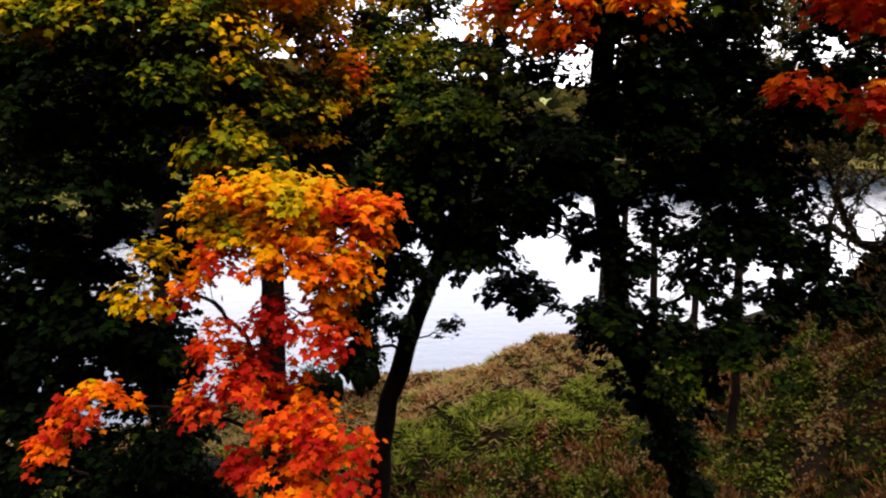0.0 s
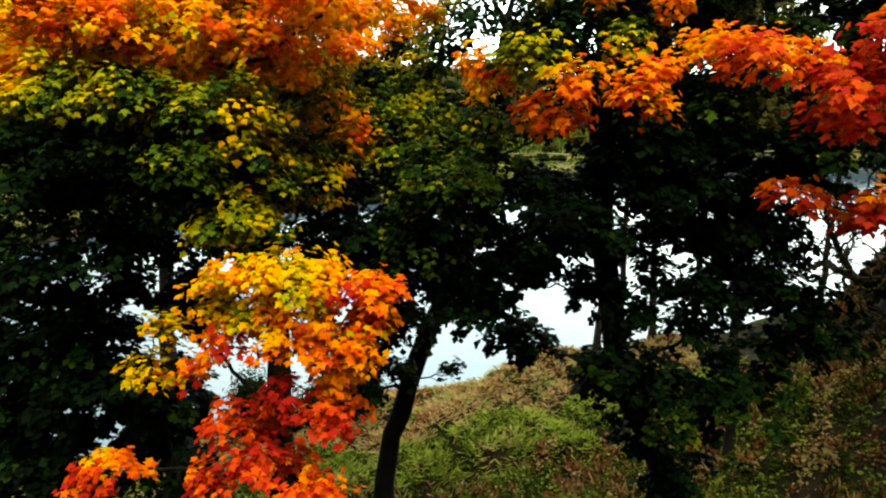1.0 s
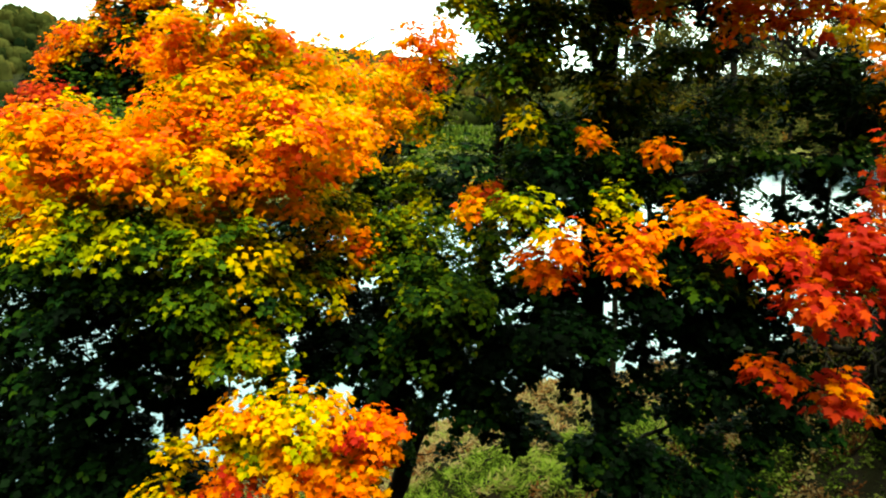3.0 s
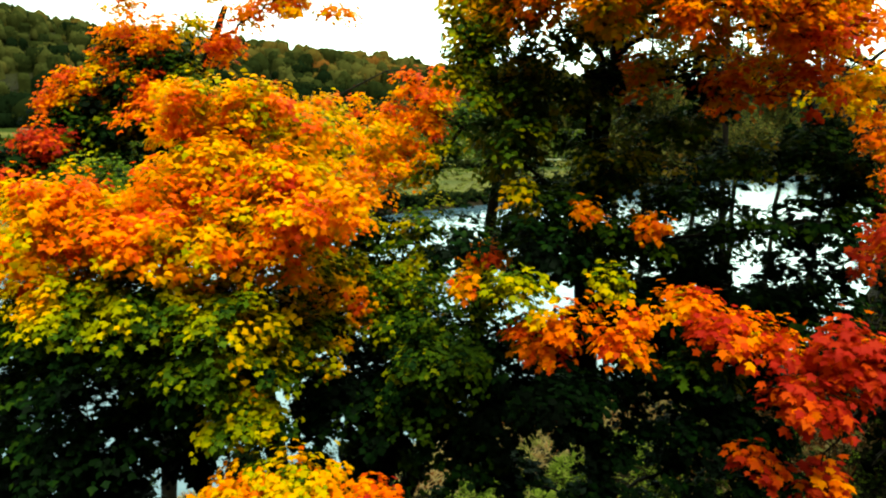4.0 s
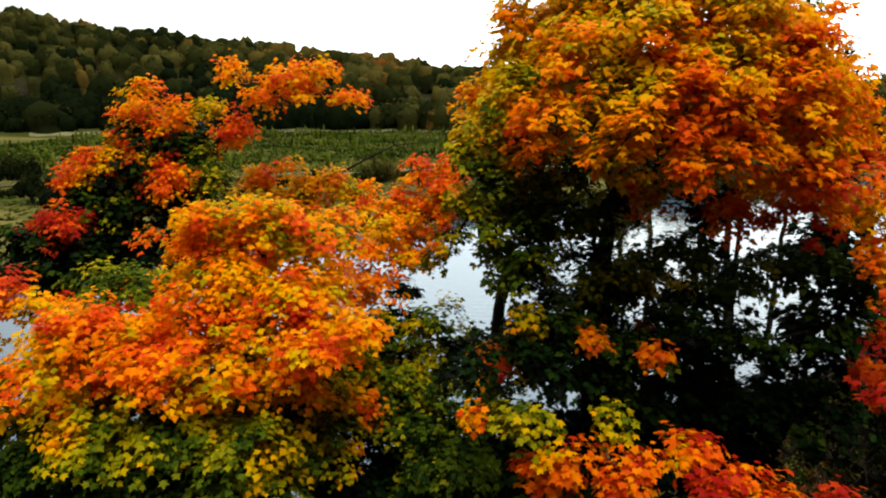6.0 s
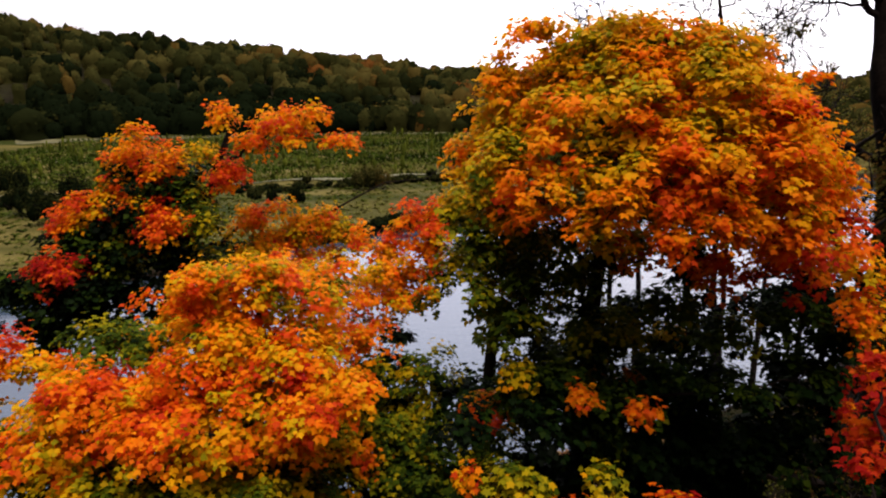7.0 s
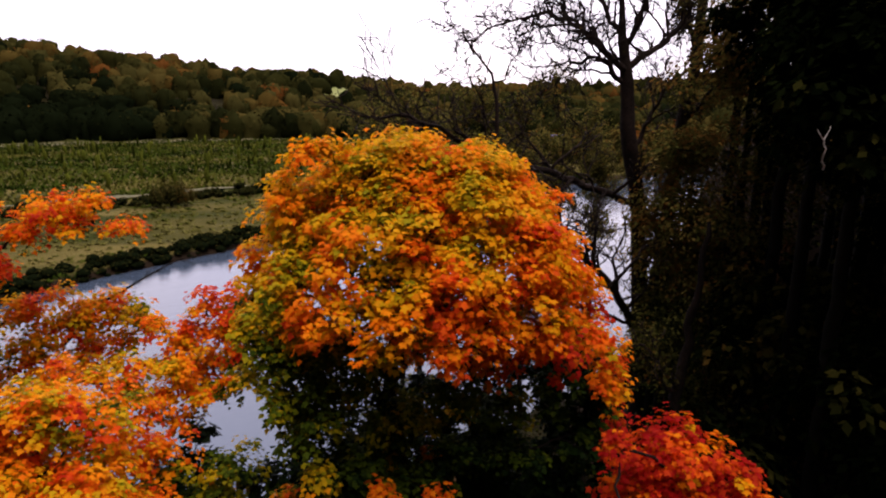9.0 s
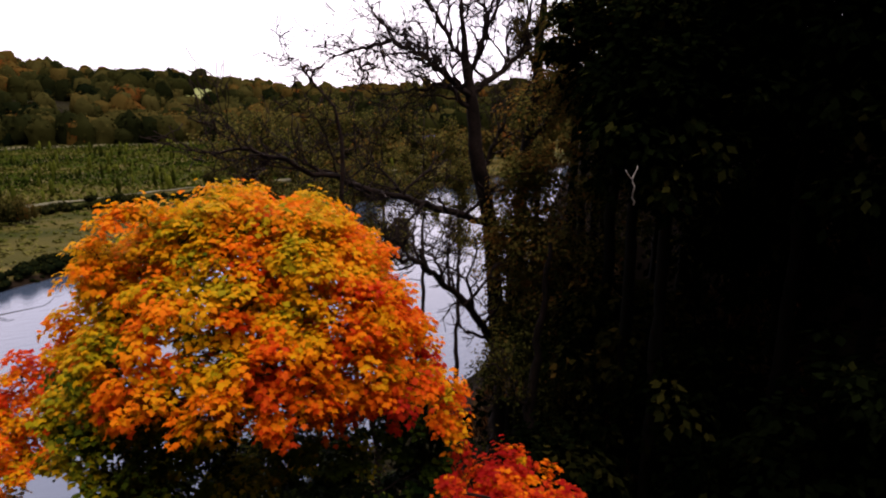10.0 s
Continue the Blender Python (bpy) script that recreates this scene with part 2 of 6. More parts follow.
RAG_V = np.array([(0, 0, 0.12), (0.5, 0.1, 0), (0.25, 0.45, -0.05), (-0.05, 0.62, 0), (-0.5, 0.3, 0), (-0.4, -0.35, -0.05), (0.15, -0.55, 0)])
RAG_F = np.array([(0, i, i % 6 + 1) for i in range(1, 7)])
BLADE_V = np.array([(-0.08, 0, 0), (0.08, 0, 0), (0.06, 0.6, -0.06), (0, 1.0, -0.25)])
SCRAP_V = np.array([(0, -0.35, 0), (0.5, 0.05, 0.1), (0.1, 0.6, -0.05), (-0.45, 0.2, 0.08)])
OVAL_V = np.array([(0, 0, 0), (0.32, 0.45, -0.08), (0, 1.0, -0.10), (-0.32, 0.45, -0.08)])
OVAL_F = np.array([(0, 1, 2), (0, 2, 3)])


def unit(a):
    return a / np.maximum(np.linalg.norm(a, axis=-1, keepdims=True), 1e-6)


def leaf_arrays(pos, normal, heading, size, ripe, shape="maple"):
    """Corners, triangles and ripeness of many leaves laid at pos."""
    tv, tf = {"maple": (MAPLE_V, MAPLE_F), "oval": (OVAL_V, OVAL_F), "blade": (BLADE_V, OVAL_F), "scrap": (SCRAP_V, OVAL_F), "tri": (TRI_V, TRI_F), "ragged": (RAG_V, RAG_F)}[shape]
    n = unit(normal)
    v = unit(heading - n * np.sum(heading * n, axis=1, keepdims=True))
    u = np.cross(v, n)
    k = len(tv)
    bend = RNG.uniform(0.3, 1.8, (len(pos), 1, 1))
    co = (pos[:, None] + size[:, None, None] * (tv[None, :, 0:1] * u[:, None] + tv[None, :, 1:2] * v[:, None]
                                               + tv[None, :, 2:3] * bend * n[:, None]))
    tris = tf[None] + (np.arange(len(pos)) * k)[:, None, None]
    return co.reshape(-1, 3), tris.reshape(-1, 3), np.repeat(ripe, k)


def drift(p):
    """Slow, uneven change through space, about -1 to 1: where a crown has turned sooner or later."""
    x, y, z = p[:, 0], p[:, 1], p[:, 2]
    a = np.sin(x * 2.3 + 1.7 * np.sin(z * 1.9 + y)) * np.sin(z * 2.9 + 1.3 * np.sin(x * 1.6 - y * 1.2)) + 0.6 * np.sin(x * 5.1 + y * 3.7 + 2.0 * np.sin(z * 3.3))
    return a * 0.62


def clump_leaves(c, r, rz, ripe, leaves, size=0.16, tuft=26, spread=0.34, shape="maple", jitter=0.07, up=0.75, patch=0.0):
    """Leaves gathered in flat, drooping sprays through one uneven clump, thickest at its outside, with gaps between."""
    c = np.array(c)
    m = max(2, round(leaves / tuft))
    d = unit(RNG.normal(size=(m, 3)))
    d[:, 2] = np.where((d[:, 2] < -0.3) & (RNG.random(m) < 0.65), -d[:, 2], d[:, 2])
    rad = RNG.random((m, 1)) ** 0.5 * RNG.uniform(0.75, 1.22, (m, 1))
    tp = c + d * rad * np.array((r, r, rz))
    t_ripe = ripe + RNG.normal(size=m) * jitter + 0.08 * (rad[:, 0] - 0.7)
    many = RNG.poisson(tuft, m) + 2
    idx = np.repeat(np.arange(m), many)
    n = len(idx)
    wide = spread * RNG.uniform(0.6, 1.35, m)
    off = unit(RNG.normal(size=(n, 3)) * np.array((1, 1, 0.55))) * (RNG.random(n) ** 0.55 * wide[idx])[:, None]
    out = d[idx]
    flat = np.hypot(off[:, 0], off[:, 1])
    pos = tp[idx] + off
    pos[:, 2] -= 0.35 * flat + 0.25 * np.sum(off[:, :2] * out[:, :2], axis=1)
    nor = np.array((0, 0, 1.0)) * up + out * 0.5 + off * 0.8 + RNG.normal(size=(n, 3)) * 0.30
    head = unit(off) + out * 0.4 + np.array((0, 0, -0.55)) + RNG.normal(size=(n, 3)) * 0.3
    sz = size * RNG.uniform(0.6, 1.2, n)
    rp = np.clip(t_ripe[idx] + RNG.normal(size=n) * jitter * 0.5 + 0.08 * (flat / spread - 0.6) + patch * drift(pos), 0, 1)
    return leaf_arrays(pos, nor, head, sz, rp, shape), tp


def tube(points, radii, sides=7):
    """A tapered limb along a line of points: corners and triangles."""
    p = np.array(points, dtype=float)
    k = len(p)
    tan = unit(np.gradient(p, axis=0))
    ref = np.array((0.31, 0.17, 0.93)) if abs(tan[0, 2]) < 0.8 else np.array((1.0, 0.2, 0.1))
    u = unit(np.cross(tan, ref))
    v = np.cross(tan, u)
    a = np.linspace(0, 2 * np.pi, sides, endpoint=False)
    ring = np.cos(a)[None, :, None] * u[:, None] + np.sin(a)[None, :, None] * v[:, None]
    co = (p[:, None] + ring * np.array(radii)[:, None, None]).reshape(-1, 3)
    i, j = np.meshgrid(np.arange(k - 1), np.arange(sides), indexing="ij")
    a0 = (i * sides + j).ravel()
    a1 = (i * sides + (j + 1) % sides).ravel()
    tris = np.concatenate([np.stack([a0, a1, a1 + sides], 1), np.stack([a0, a1 + sides, a0 + sides], 1)])
    cap = np.array([((k - 1) * sides, (k - 1) * sides + q, (k - 1) * sides + q + 1) for q in range(1, sides - 1)])
    return co, np.concatenate([tris, cap])


def join(pieces):
    vs, ts, n = [], [], 0
    for v, t in pieces:
        vs.append(v)
        ts.append(t + n)
        n += len(v)
    return np.concatenate(vs), np.concatenate(ts)


def wander(a, b, steps, wobble, sag=0.0):
    """A crooked way from a to b that droops or arches in the middle."""
    a, b = np.array(a, dtype=float), np.array(b, dtype=float)
    s = np.linspace(0, 1, steps)[:, None]
    p = a + (b - a) * s
    k = RNG.normal(size=(steps, 3)) * wobble
    k[0] = k[-1] = 0
    k = k + np.roll(k, 1, axis=0) * 0.5
    k[0] = k[-1] = 0
    p += k
    p[:, 2] += (sag * 4 * s * (1 - s))[:, 0]
    return p


def trunk_at(path, z):
    p = np.array(path)
    return np.array([np.interp(z, p[:, 2], p[:, i]) for i in range(3)]), np.interp(z, p[:, 2], p[:, 3])


def branch_plan(path, clumps, z_lo):
    """Which limb each clump hangs from: the nearest clump nearer to the trunk, or the trunk; and how much hangs on each."""
    foot = []
    for x, y, z, r, rz, _ in clumps:
        q, _ = trunk_at(path, z)
        flat = math.hypot(x - q[0], y - q[1])
        foot.append(trunk_at(path, min(max(z - 0.5 * flat - 0.3, z_lo), path[-1][2])))
    c = np.array([k[:3] for k in clumps])
    away = np.array([math.dist(c[i], foot[i][0]) for i in range(len(clumps))])
    order = np.argsort(away)
    parent, load = {}, np.ones(len(clumps))
    for n, i in enumerate(order):
        parent[i] = -1
        if n:
            done = order[:n]
            cost = np.linalg.norm(c[done] - c[i], axis=1) + 0.25 * away[done] + 0.5 * np.maximum(0, c[done][:, 2] - c[i][2])
            k = int(np.argmin(cost))
            if cost[k] < 0.85 * away[i]:
                parent[i] = int(done[k])
    for i in order[::-1]:
        if parent[i] >= 0:
            load[parent[i]] += load[i]
    return foot, parent, load, order


def tree(name, path, clumps, label, per_area=100, size=0.128, shape="maple", leaf=None, bark=None, jitter=0.06,
         z_lo=None, group="", tuft=24, spread=0.24, twigs=4, category="tree", singles=(), patch=0.13):
    """A tree: a tapered trunk along path (x, y, z, radius), limbs that fork out to the clumps, and each clump's leaves."""
    leaf, bark = leaf or M_LEAF, bark or M_BARK
    root = thing(name, path[0][:3], label, category, group)
    p = np.array(path)
    zs = np.linspace(p[0, 2], p[-1, 2], 22)
    line = np.stack([np.interp(zs, p[:, 2], p[:, i]) for i in range(3)], 1) + RNG.normal(size=(22, 3)) * 0.03
    rr = np.interp(zs, p[:, 2], p[:, 3]) * RNG.uniform(0.93, 1.08, 22)
    rr[0] *= 1.5
    rr[1] *= 1.15
    part_mesh("trunk", raw_mesh("trunk", *tube(line, rr, 12), mat=bark, smooth=True), root)
    z_lo = p[0, 2] + 0.25 * (p[-1, 2] - p[0, 2]) if z_lo is None else z_lo
    foot, parent, load, order = branch_plan(path, clumps, z_lo)
    end, leafage = {}, []
    for i in order:
        x, y, z, r, rz, ripe = clumps[i]
        area = 4 * math.pi * (((r * r) ** 1.6 + 2 * (r * rz) ** 1.6) / 3) ** (1 / 1.6)
        deep = shape == "maple" and ripe < 0.13
        a, tp = clump_leaves((x, y, z), r, rz, ripe, int(per_area * area * (0.9 if ripe < 0.016 else 0.6 if deep else 1)), size * (1.5 if deep and y > 11.5 else 1.2 if deep else 1), tuft, spread,
                             "scrap" if deep and y > 11.5 else "tri" if shape == "maple" and (deep or y > 9.95) else shape, jitter * (1.7 if ripe > 0.36 else 1.0),
                             patch=patch if ripe > 0.3 else 0.0)
        leafage.append(a)
        tip = np.array((x, y, z - rz * 0.3))
        if parent[i] >= 0:
            start, r0 = end[parent[i]]
        else:
            start, r0 = foot[i][0], foot[i][1] * 0.75
        ln = math.dist(start, tip)
        r0 = min(r0, 0.014 + 0.011 * math.sqrt(load[i]) * (1 + 0.25 * ln))
        r1 = max(0.010, r0 * (0.72 if load[i] > 1 else 0.35))
        main = wander(start, tip, 9, 0.025 * ln, 0.05 * ln)
        end[i] = (tip, r1)
        bits = [tube(main, np.linspace(r0, r1, 9), 6)]
        for e in tp[RNG.choice(len(tp), min(twigs, len(tp)), replace=False)]:
            a = main[RNG.integers(4, 9)]
            bits.append(tube(wander(a, e, 4, 0.05), np.linspace(min(0.012, r1), 0.004, 4), 3))
        part_mesh("limb", raw_mesh("limb", *join(bits), mat=bark, smooth=True), root)
    v, t = join([a[:2] for a in leafage])
    part_mesh("foliage", raw_mesh("foliage", v, t, np.concatenate([a[2] for a in leafage]), leaf), root, kind="stuff")
    if singles:
        single_leaves(root, singles, size)
    return root


LEAF_MESHES = {}


def single_leaves(root, clumps, size, total=290):
    """Leaves that stand out singly on the outside of the nearest sprays: objects that share a few meshes."""
    each = max(4, total // len(clumps))
    for x, y, z, r, rz, ripe in clumps:
        for _ in range(each):
            d = unit(RNG.normal(size=3) + np.array((0, -0.5, 0.25)))
            k = min(9, max(0, round((ripe + RNG.normal() * 0.05) * 9)))
            if k not in LEAF_MESHES:
                LEAF_MESHES[k] = raw_mesh("leaf", MAPLE_V, MAPLE_F, np.full(len(MAPLE_V), k / 9), M_LEAF)
            ob = new("leaf", LEAF_MESHES[k])
            n = Vector(d * 0.6 + np.array((0, 0, 0.7)) + RNG.normal(size=3) * 0.35).normalized()
            h = Vector(d + np.array((0, 0, -0.6)) + RNG.normal(size=3) * 0.3)
            v = (h - n * h.dot(n)).normalized()
            u = v.cross(n)
            q = Vector((x, y, z)) + Vector(d * np.array((r, r, rz))) * RNG.uniform(0.85, 1.15)
            sc = size * RNG.uniform(0.7, 1.15)
            ob.parent = root
            ob.matrix_parent_inverse = Matrix.Translation(root.location).inverted()
            ob.matrix_basis = Matrix(((u.x * sc, v.x * sc, n.x * sc, q.x), (u.y * sc, v.y * sc, n.y * sc, q.y), (u.z * sc, v.z * sc, n.z * sc, q.z), (0, 0, 0, 1)))


# ---------------------------------------------------------------- the lie of the land
NEAR_X = [-400, -80, -30, -7, -1, 6, 15, 29, 60, 120, 300, 900]
NEAR_Y = [-330, -25, 14, 27, 29, 33, 37, 44, 58, 80, 120, 260]
FAR_X = [-900, -150, -44, -17, -2, 20, 55, 83, 150, 400, 1500]
FAR_Y = [-700, -22, 65, 90, 100, 113, 136, 148, 172, 240, 520]


def path_y(x):
    """Where the dyke and its path run across the flood meadow."""
    return np.interp(x, [-400, -140, -33, -6, 20, 90, 200], [10, 100, 140, 150, 157, 172, 200])


def sstep(a, b, x):
    s = np.clip((x - a) / (b - a), 0, 1)
    return s * s * (3 - 2 * s)


def rolling(x, y, s, seed=0.0):
    return (np.sin(x / s + 1.3 + seed) * np.cos(y / s * 0.9 - 0.4 + seed) + 0.5 * np.sin(x / s * 2.3 - y / s * 1.7 + seed * 2)
            + 0.3 * np.sin(x / s * 4.1 + y / s * 3.3 + seed))


def height(x, y):
    """Height of the ground over the river's surface."""
    x, y = np.asarray(x, dtype=float), np.asarray(y, dtype=float)
    dn = (np.interp(x, NEAR_X, NEAR_Y) - y) * 0.85
    df = (y - np.interp(x, FAR_X, FAR_Y)) * 0.72
    # the near bank: a low shelf by the water, then a steep slope up to the right; the high rise behind is unseen, added
    # to cut light
    shelf = 1.4 * sstep(-0.6, 1.6, dn) + 0.24 * rolling(x, y, 1.7) + 0.17 * rolling(x, y, 0.6, 4.0) - 0.75 * sstep(7.2, 8.0, dn + 0.5 * np.sin(x * 0.9)) * sstep(16, 9, x)
    shelf = shelf + 0.45 * np.exp(-(((x - 6.0) / 5.0) ** 2 + ((y - 29.5) / 2.6) ** 2))
    slope = 7.0 * sstep(15, 36, dn) + 22 * sstep(36, 80, dn)
    right = 6.5 * sstep(8, 24, x + 0.12 * dn) * sstep(2.5, 14, dn) + 16 * sstep(17, 31, x) * sstep(2, 11, dn) + 8 * sstep(31, 60, x) * sstep(4, 30, dn)
    near = shelf + slope + right
    # the far bank: a cut edge, a flat flood meadow with a low dyke, then the wooded valley side
    r = np.hypot(x, y)
    az = np.degrees(np.arctan2(x, np.maximum(y, 1e-3)))
    meadow = 1.2 * sstep(-0.4, 1.6, df) + 0.6 * sstep(4, 30, df) + 0.18 * rolling(x, y, 5.0) + 0.9 * np.exp(-((y - path_y(x)) / 4.0) ** 2)
    top = np.interp(az, [-60, -32, -17, -8, 0, 14, 30, 60], [68, 60, 51, 40, 32, 21, 21, 28])
    hill = top * sstep(290, 560, r) + 6 * sstep(300, 420, r) * rolling(x, y, 60.0) * 0.5
    far = meadow + hill
    bed = -1.6
    z = np.where(dn > -1.5, bed + (near - bed) * sstep(-1.4, 0.6, dn), bed)
    z = np.where(df > -1.5, bed + (far - bed) * sstep(-1.4, 0.8, df), z)
    return z


def grid_axis(*pieces):
    return np.unique(np.concatenate([np.arange(a, b + s / 2, s) for a, b, s in pieces]).round(3))


gx = grid_axis((-2600, -500, 150), (-500, -120, 12), (-120, -40, 3), (-40, -8, 0.8), (-8, 16, 0.4), (16, 45, 0.8), (45, 130, 3), (130, 500, 12), (500, 2600, 150))
gy = grid_axis((-1200, -120, 90), (-120, -12, 6), (-12, 17, 0.8), (17, 37, 0.4), (37, 46, 0.8), (46, 180, 2.0), (180, 640, 9), (640, 3000, 150))
GX, GY = np.meshgrid(gx, gy, indexing="ij")
GZ = height(GX, GY)
gi, gj = np.meshgrid(np.arange(len(gx) - 1), np.arange(len(gy) - 1), indexing="ij")
g0 = (gi * len(gy) + gj).ravel()
gt = np.concatenate([np.stack([g0, g0 + len(gy), g0 + len(gy) + 1], 1), np.stack([g0, g0 + len(gy) + 1, g0 + 1], 1)])
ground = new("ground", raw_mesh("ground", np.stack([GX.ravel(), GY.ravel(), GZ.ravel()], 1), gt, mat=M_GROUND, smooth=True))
tagged(ground, "grassy river bank, flood meadow and valley side", "ground", kind="structure")

wx = np.array([(-900, -700, 0), (1600, -700, 0), (1600, 900, 0), (-900, 900, 0)])
water = new("water", raw_mesh("water", wx, np.array([(0, 1, 2), (0, 2, 3)]), mat=M_WATER))
tagged(water, "calm river reflecting a white overcast sky", "river", kind="structure")

# ---------------------------------------------------------------- the maples
A_SPRAY = [
    (-2.3, 9.2, 12.0, 1.06, 0.34, 0.47),
    (-1.1, 9.0, 11.7, 0.60, 0.42, 0.80),
    (-3.4, 9.3, 11.5, 0.58, 0.43, 0.57),
    (-3.2, 8.8, 11.0, 0.40, 0.44, 0.84),
    (-2.2, 8.8, 11.0, 0.60, 0.38, 0.72),
    (-1.4, 8.8, 11.0, 0.48, 0.56, 0.62),
    (-2.3, 8.6, 10.3, 0.32, 0.39, 0.97),
    (-1.7, 8.4, 10.0, 0.30, 0.58, 0.90),
    (-3.1, 8.5, 9.8, 0.36, 0.43, 0.88),
    (-2.8, 8.3, 9.3, 0.47, 0.43, 0.90),
    (-3.4, 8.3, 9.1, 0.28, 0.28, 0.98),
    (-2.2, 8.0, 8.9, 0.34, 0.42, 0.94),
    (-1.4, 8.0, 8.6, 0.58, 0.42, 0.84),
    (-1.9, 7.9, 8.2, 0.61, 0.38, 0.80),
    (-2.8, 8.2, 8.3, 0.28, 0.22, 1.00),
    (-1.8, 8.3, 9.1, 0.30, 0.31, 0.72),
]
A_SPRAY_TOP = [
    (-2.7, 8.9, 11.5, 0.45, 0.35, 0.57),
    (-1.8, 8.9, 11.5, 0.50, 0.35, 0.63),
    (-1.5, 8.9, 10.5, 0.40, 0.40, 0.65),
    (-2.4, 8.9, 11.3, 0.40, 0.30, 0.69),
    (-1.1, 8.9, 11.3, 0.40, 0.35, 0.69),
    (-1.8, 8.9, 10.9, 0.30, 0.25, 0.69),
    (-3.7, 8.9, 10.6, 0.28, 0.30, 0.91),
    (-1.7, 8.9, 10.4, 0.28, 0.30, 0.73),
    (-1.4, 8.9, 10.1, 0.25, 0.25, 0.67),
    (-3.1, 8.9, 11.9, 0.40, 0.30, 0.57),
    (-2.4, 8.9, 9.0, 0.30, 0.30, 0.93),
    (-2.8, 8.9, 9.5, 0.28, 0.28, 0.91),
    (-2.1, 8.9, 8.3, 0.35, 0.35, 0.85),
    (-0.8, 8.9, 11.7, 0.35, 0.30, 0.79),
]
A_LOW = [
    (-4.7, 9.5, 10.3, 0.31, 0.39, 0.55),
    (-4.6, 9.6, 10.9, 0.35, 0.35, 0.50),
    (-5.4, 9.2, 8.7, 0.54, 0.48, 0.78),
    (-5.9, 9.0, 8.0, 0.35, 0.39, 0.80),
    (-6.3, 11.2, 11.8, 1.68, 0.99, 0.03),
    (-4.3, 11.0, 12.8, 1.24, 0.86, 0.11),
    (-7.2, 11.8, 10.1, 1.39, 0.96, 0.01),
    (-8.0, 11.8, 8.3, 1.10, 0.99, 0.01),
    (-5.6, 11.8, 8.6, 0.88, 1.10, 0.01),
    (-5.2, 11.3, 6.8, 0.98, 1.09, 0.01),
    (-2.9, 12.0, 13.2, 1.34, 0.72, 0.38),
    (-2.1, 14.5, 13.9, 1.11, 0.74, 0.27),
    (-3.3, 10.2, 12.8, 0.44, 0.31, 0.52),
    (-8.3, 12.0, 6.3, 1.39, 0.92, 0.01),
    (-3.3, 10.4, 12.4, 0.82, 0.41, 0.32),
    (-6.6, 11.4, 9.4, 1.15, 0.63, 0.01),
]
# low inner clumps, darkened by colour to stand in for shade under the crown
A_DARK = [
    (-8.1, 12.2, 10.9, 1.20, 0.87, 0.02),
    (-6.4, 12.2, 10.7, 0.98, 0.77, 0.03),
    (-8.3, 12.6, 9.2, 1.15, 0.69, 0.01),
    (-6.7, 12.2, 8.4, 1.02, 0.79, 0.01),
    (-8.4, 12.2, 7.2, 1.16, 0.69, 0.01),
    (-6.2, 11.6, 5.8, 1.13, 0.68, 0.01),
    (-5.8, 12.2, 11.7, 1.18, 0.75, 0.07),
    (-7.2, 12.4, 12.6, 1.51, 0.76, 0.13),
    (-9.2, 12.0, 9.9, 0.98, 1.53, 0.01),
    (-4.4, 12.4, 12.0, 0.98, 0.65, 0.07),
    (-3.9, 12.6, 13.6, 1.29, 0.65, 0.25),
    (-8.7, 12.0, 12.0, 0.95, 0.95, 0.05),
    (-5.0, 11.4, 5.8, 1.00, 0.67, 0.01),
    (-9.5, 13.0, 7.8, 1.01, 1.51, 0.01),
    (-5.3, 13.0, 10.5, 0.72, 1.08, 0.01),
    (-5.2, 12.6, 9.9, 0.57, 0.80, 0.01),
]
# near-black filler clumps; the lower crown's shade is in their colour
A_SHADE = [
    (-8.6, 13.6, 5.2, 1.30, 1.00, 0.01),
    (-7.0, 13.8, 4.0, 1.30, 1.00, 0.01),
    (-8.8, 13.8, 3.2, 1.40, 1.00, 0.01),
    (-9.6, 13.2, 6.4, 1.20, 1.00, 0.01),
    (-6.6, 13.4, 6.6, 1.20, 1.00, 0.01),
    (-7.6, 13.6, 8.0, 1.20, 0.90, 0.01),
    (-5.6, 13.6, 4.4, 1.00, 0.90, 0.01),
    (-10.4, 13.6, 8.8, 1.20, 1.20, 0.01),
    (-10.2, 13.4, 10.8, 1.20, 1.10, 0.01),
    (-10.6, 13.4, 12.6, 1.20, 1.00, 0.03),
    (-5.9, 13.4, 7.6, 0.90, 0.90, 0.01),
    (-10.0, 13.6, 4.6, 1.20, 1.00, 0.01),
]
A_MID = [
    (-5.7, 11.0, 15.2, 1.30, 0.65, 0.64),
    (-7.1, 11.0, 15.1, 1.10, 0.65, 0.67),
    (-3.8, 11.3, 15.1, 1.13, 0.62, 0.57),
    (-6.3, 10.7, 14.4, 0.59, 0.49, 0.33),
    (-4.4, 10.8, 14.4, 0.90, 0.55, 0.33),
    (-5.5, 10.8, 13.9, 1.11, 0.55, 0.17),
    (-3.5, 10.5, 13.8, 0.99, 0.64, 0.33),
    (-7.4, 10.8, 13.8, 1.01, 0.61, 0.14),
    (-3.3, 10.0, 12.7, 0.68, 0.43, 0.33),
    (-2.5, 11.6, 14.6, 0.85, 0.74, 0.45),
    (-2.6, 11.6, 13.3, 0.87, 0.87, 0.26),
    (-6.5, 10.6, 12.9, 1.52, 0.71, 0.11),
    (-4.7, 10.6, 12.9, 0.91, 0.61, 0.11),
    (-8.9, 11.5, 14.5, 1.16, 0.95, 0.43),
    (-9.3, 12.5, 15.9, 1.11, 0.89, 0.77),
    (-1.8, 12.5, 13.7, 0.58, 0.58, 0.49),
]
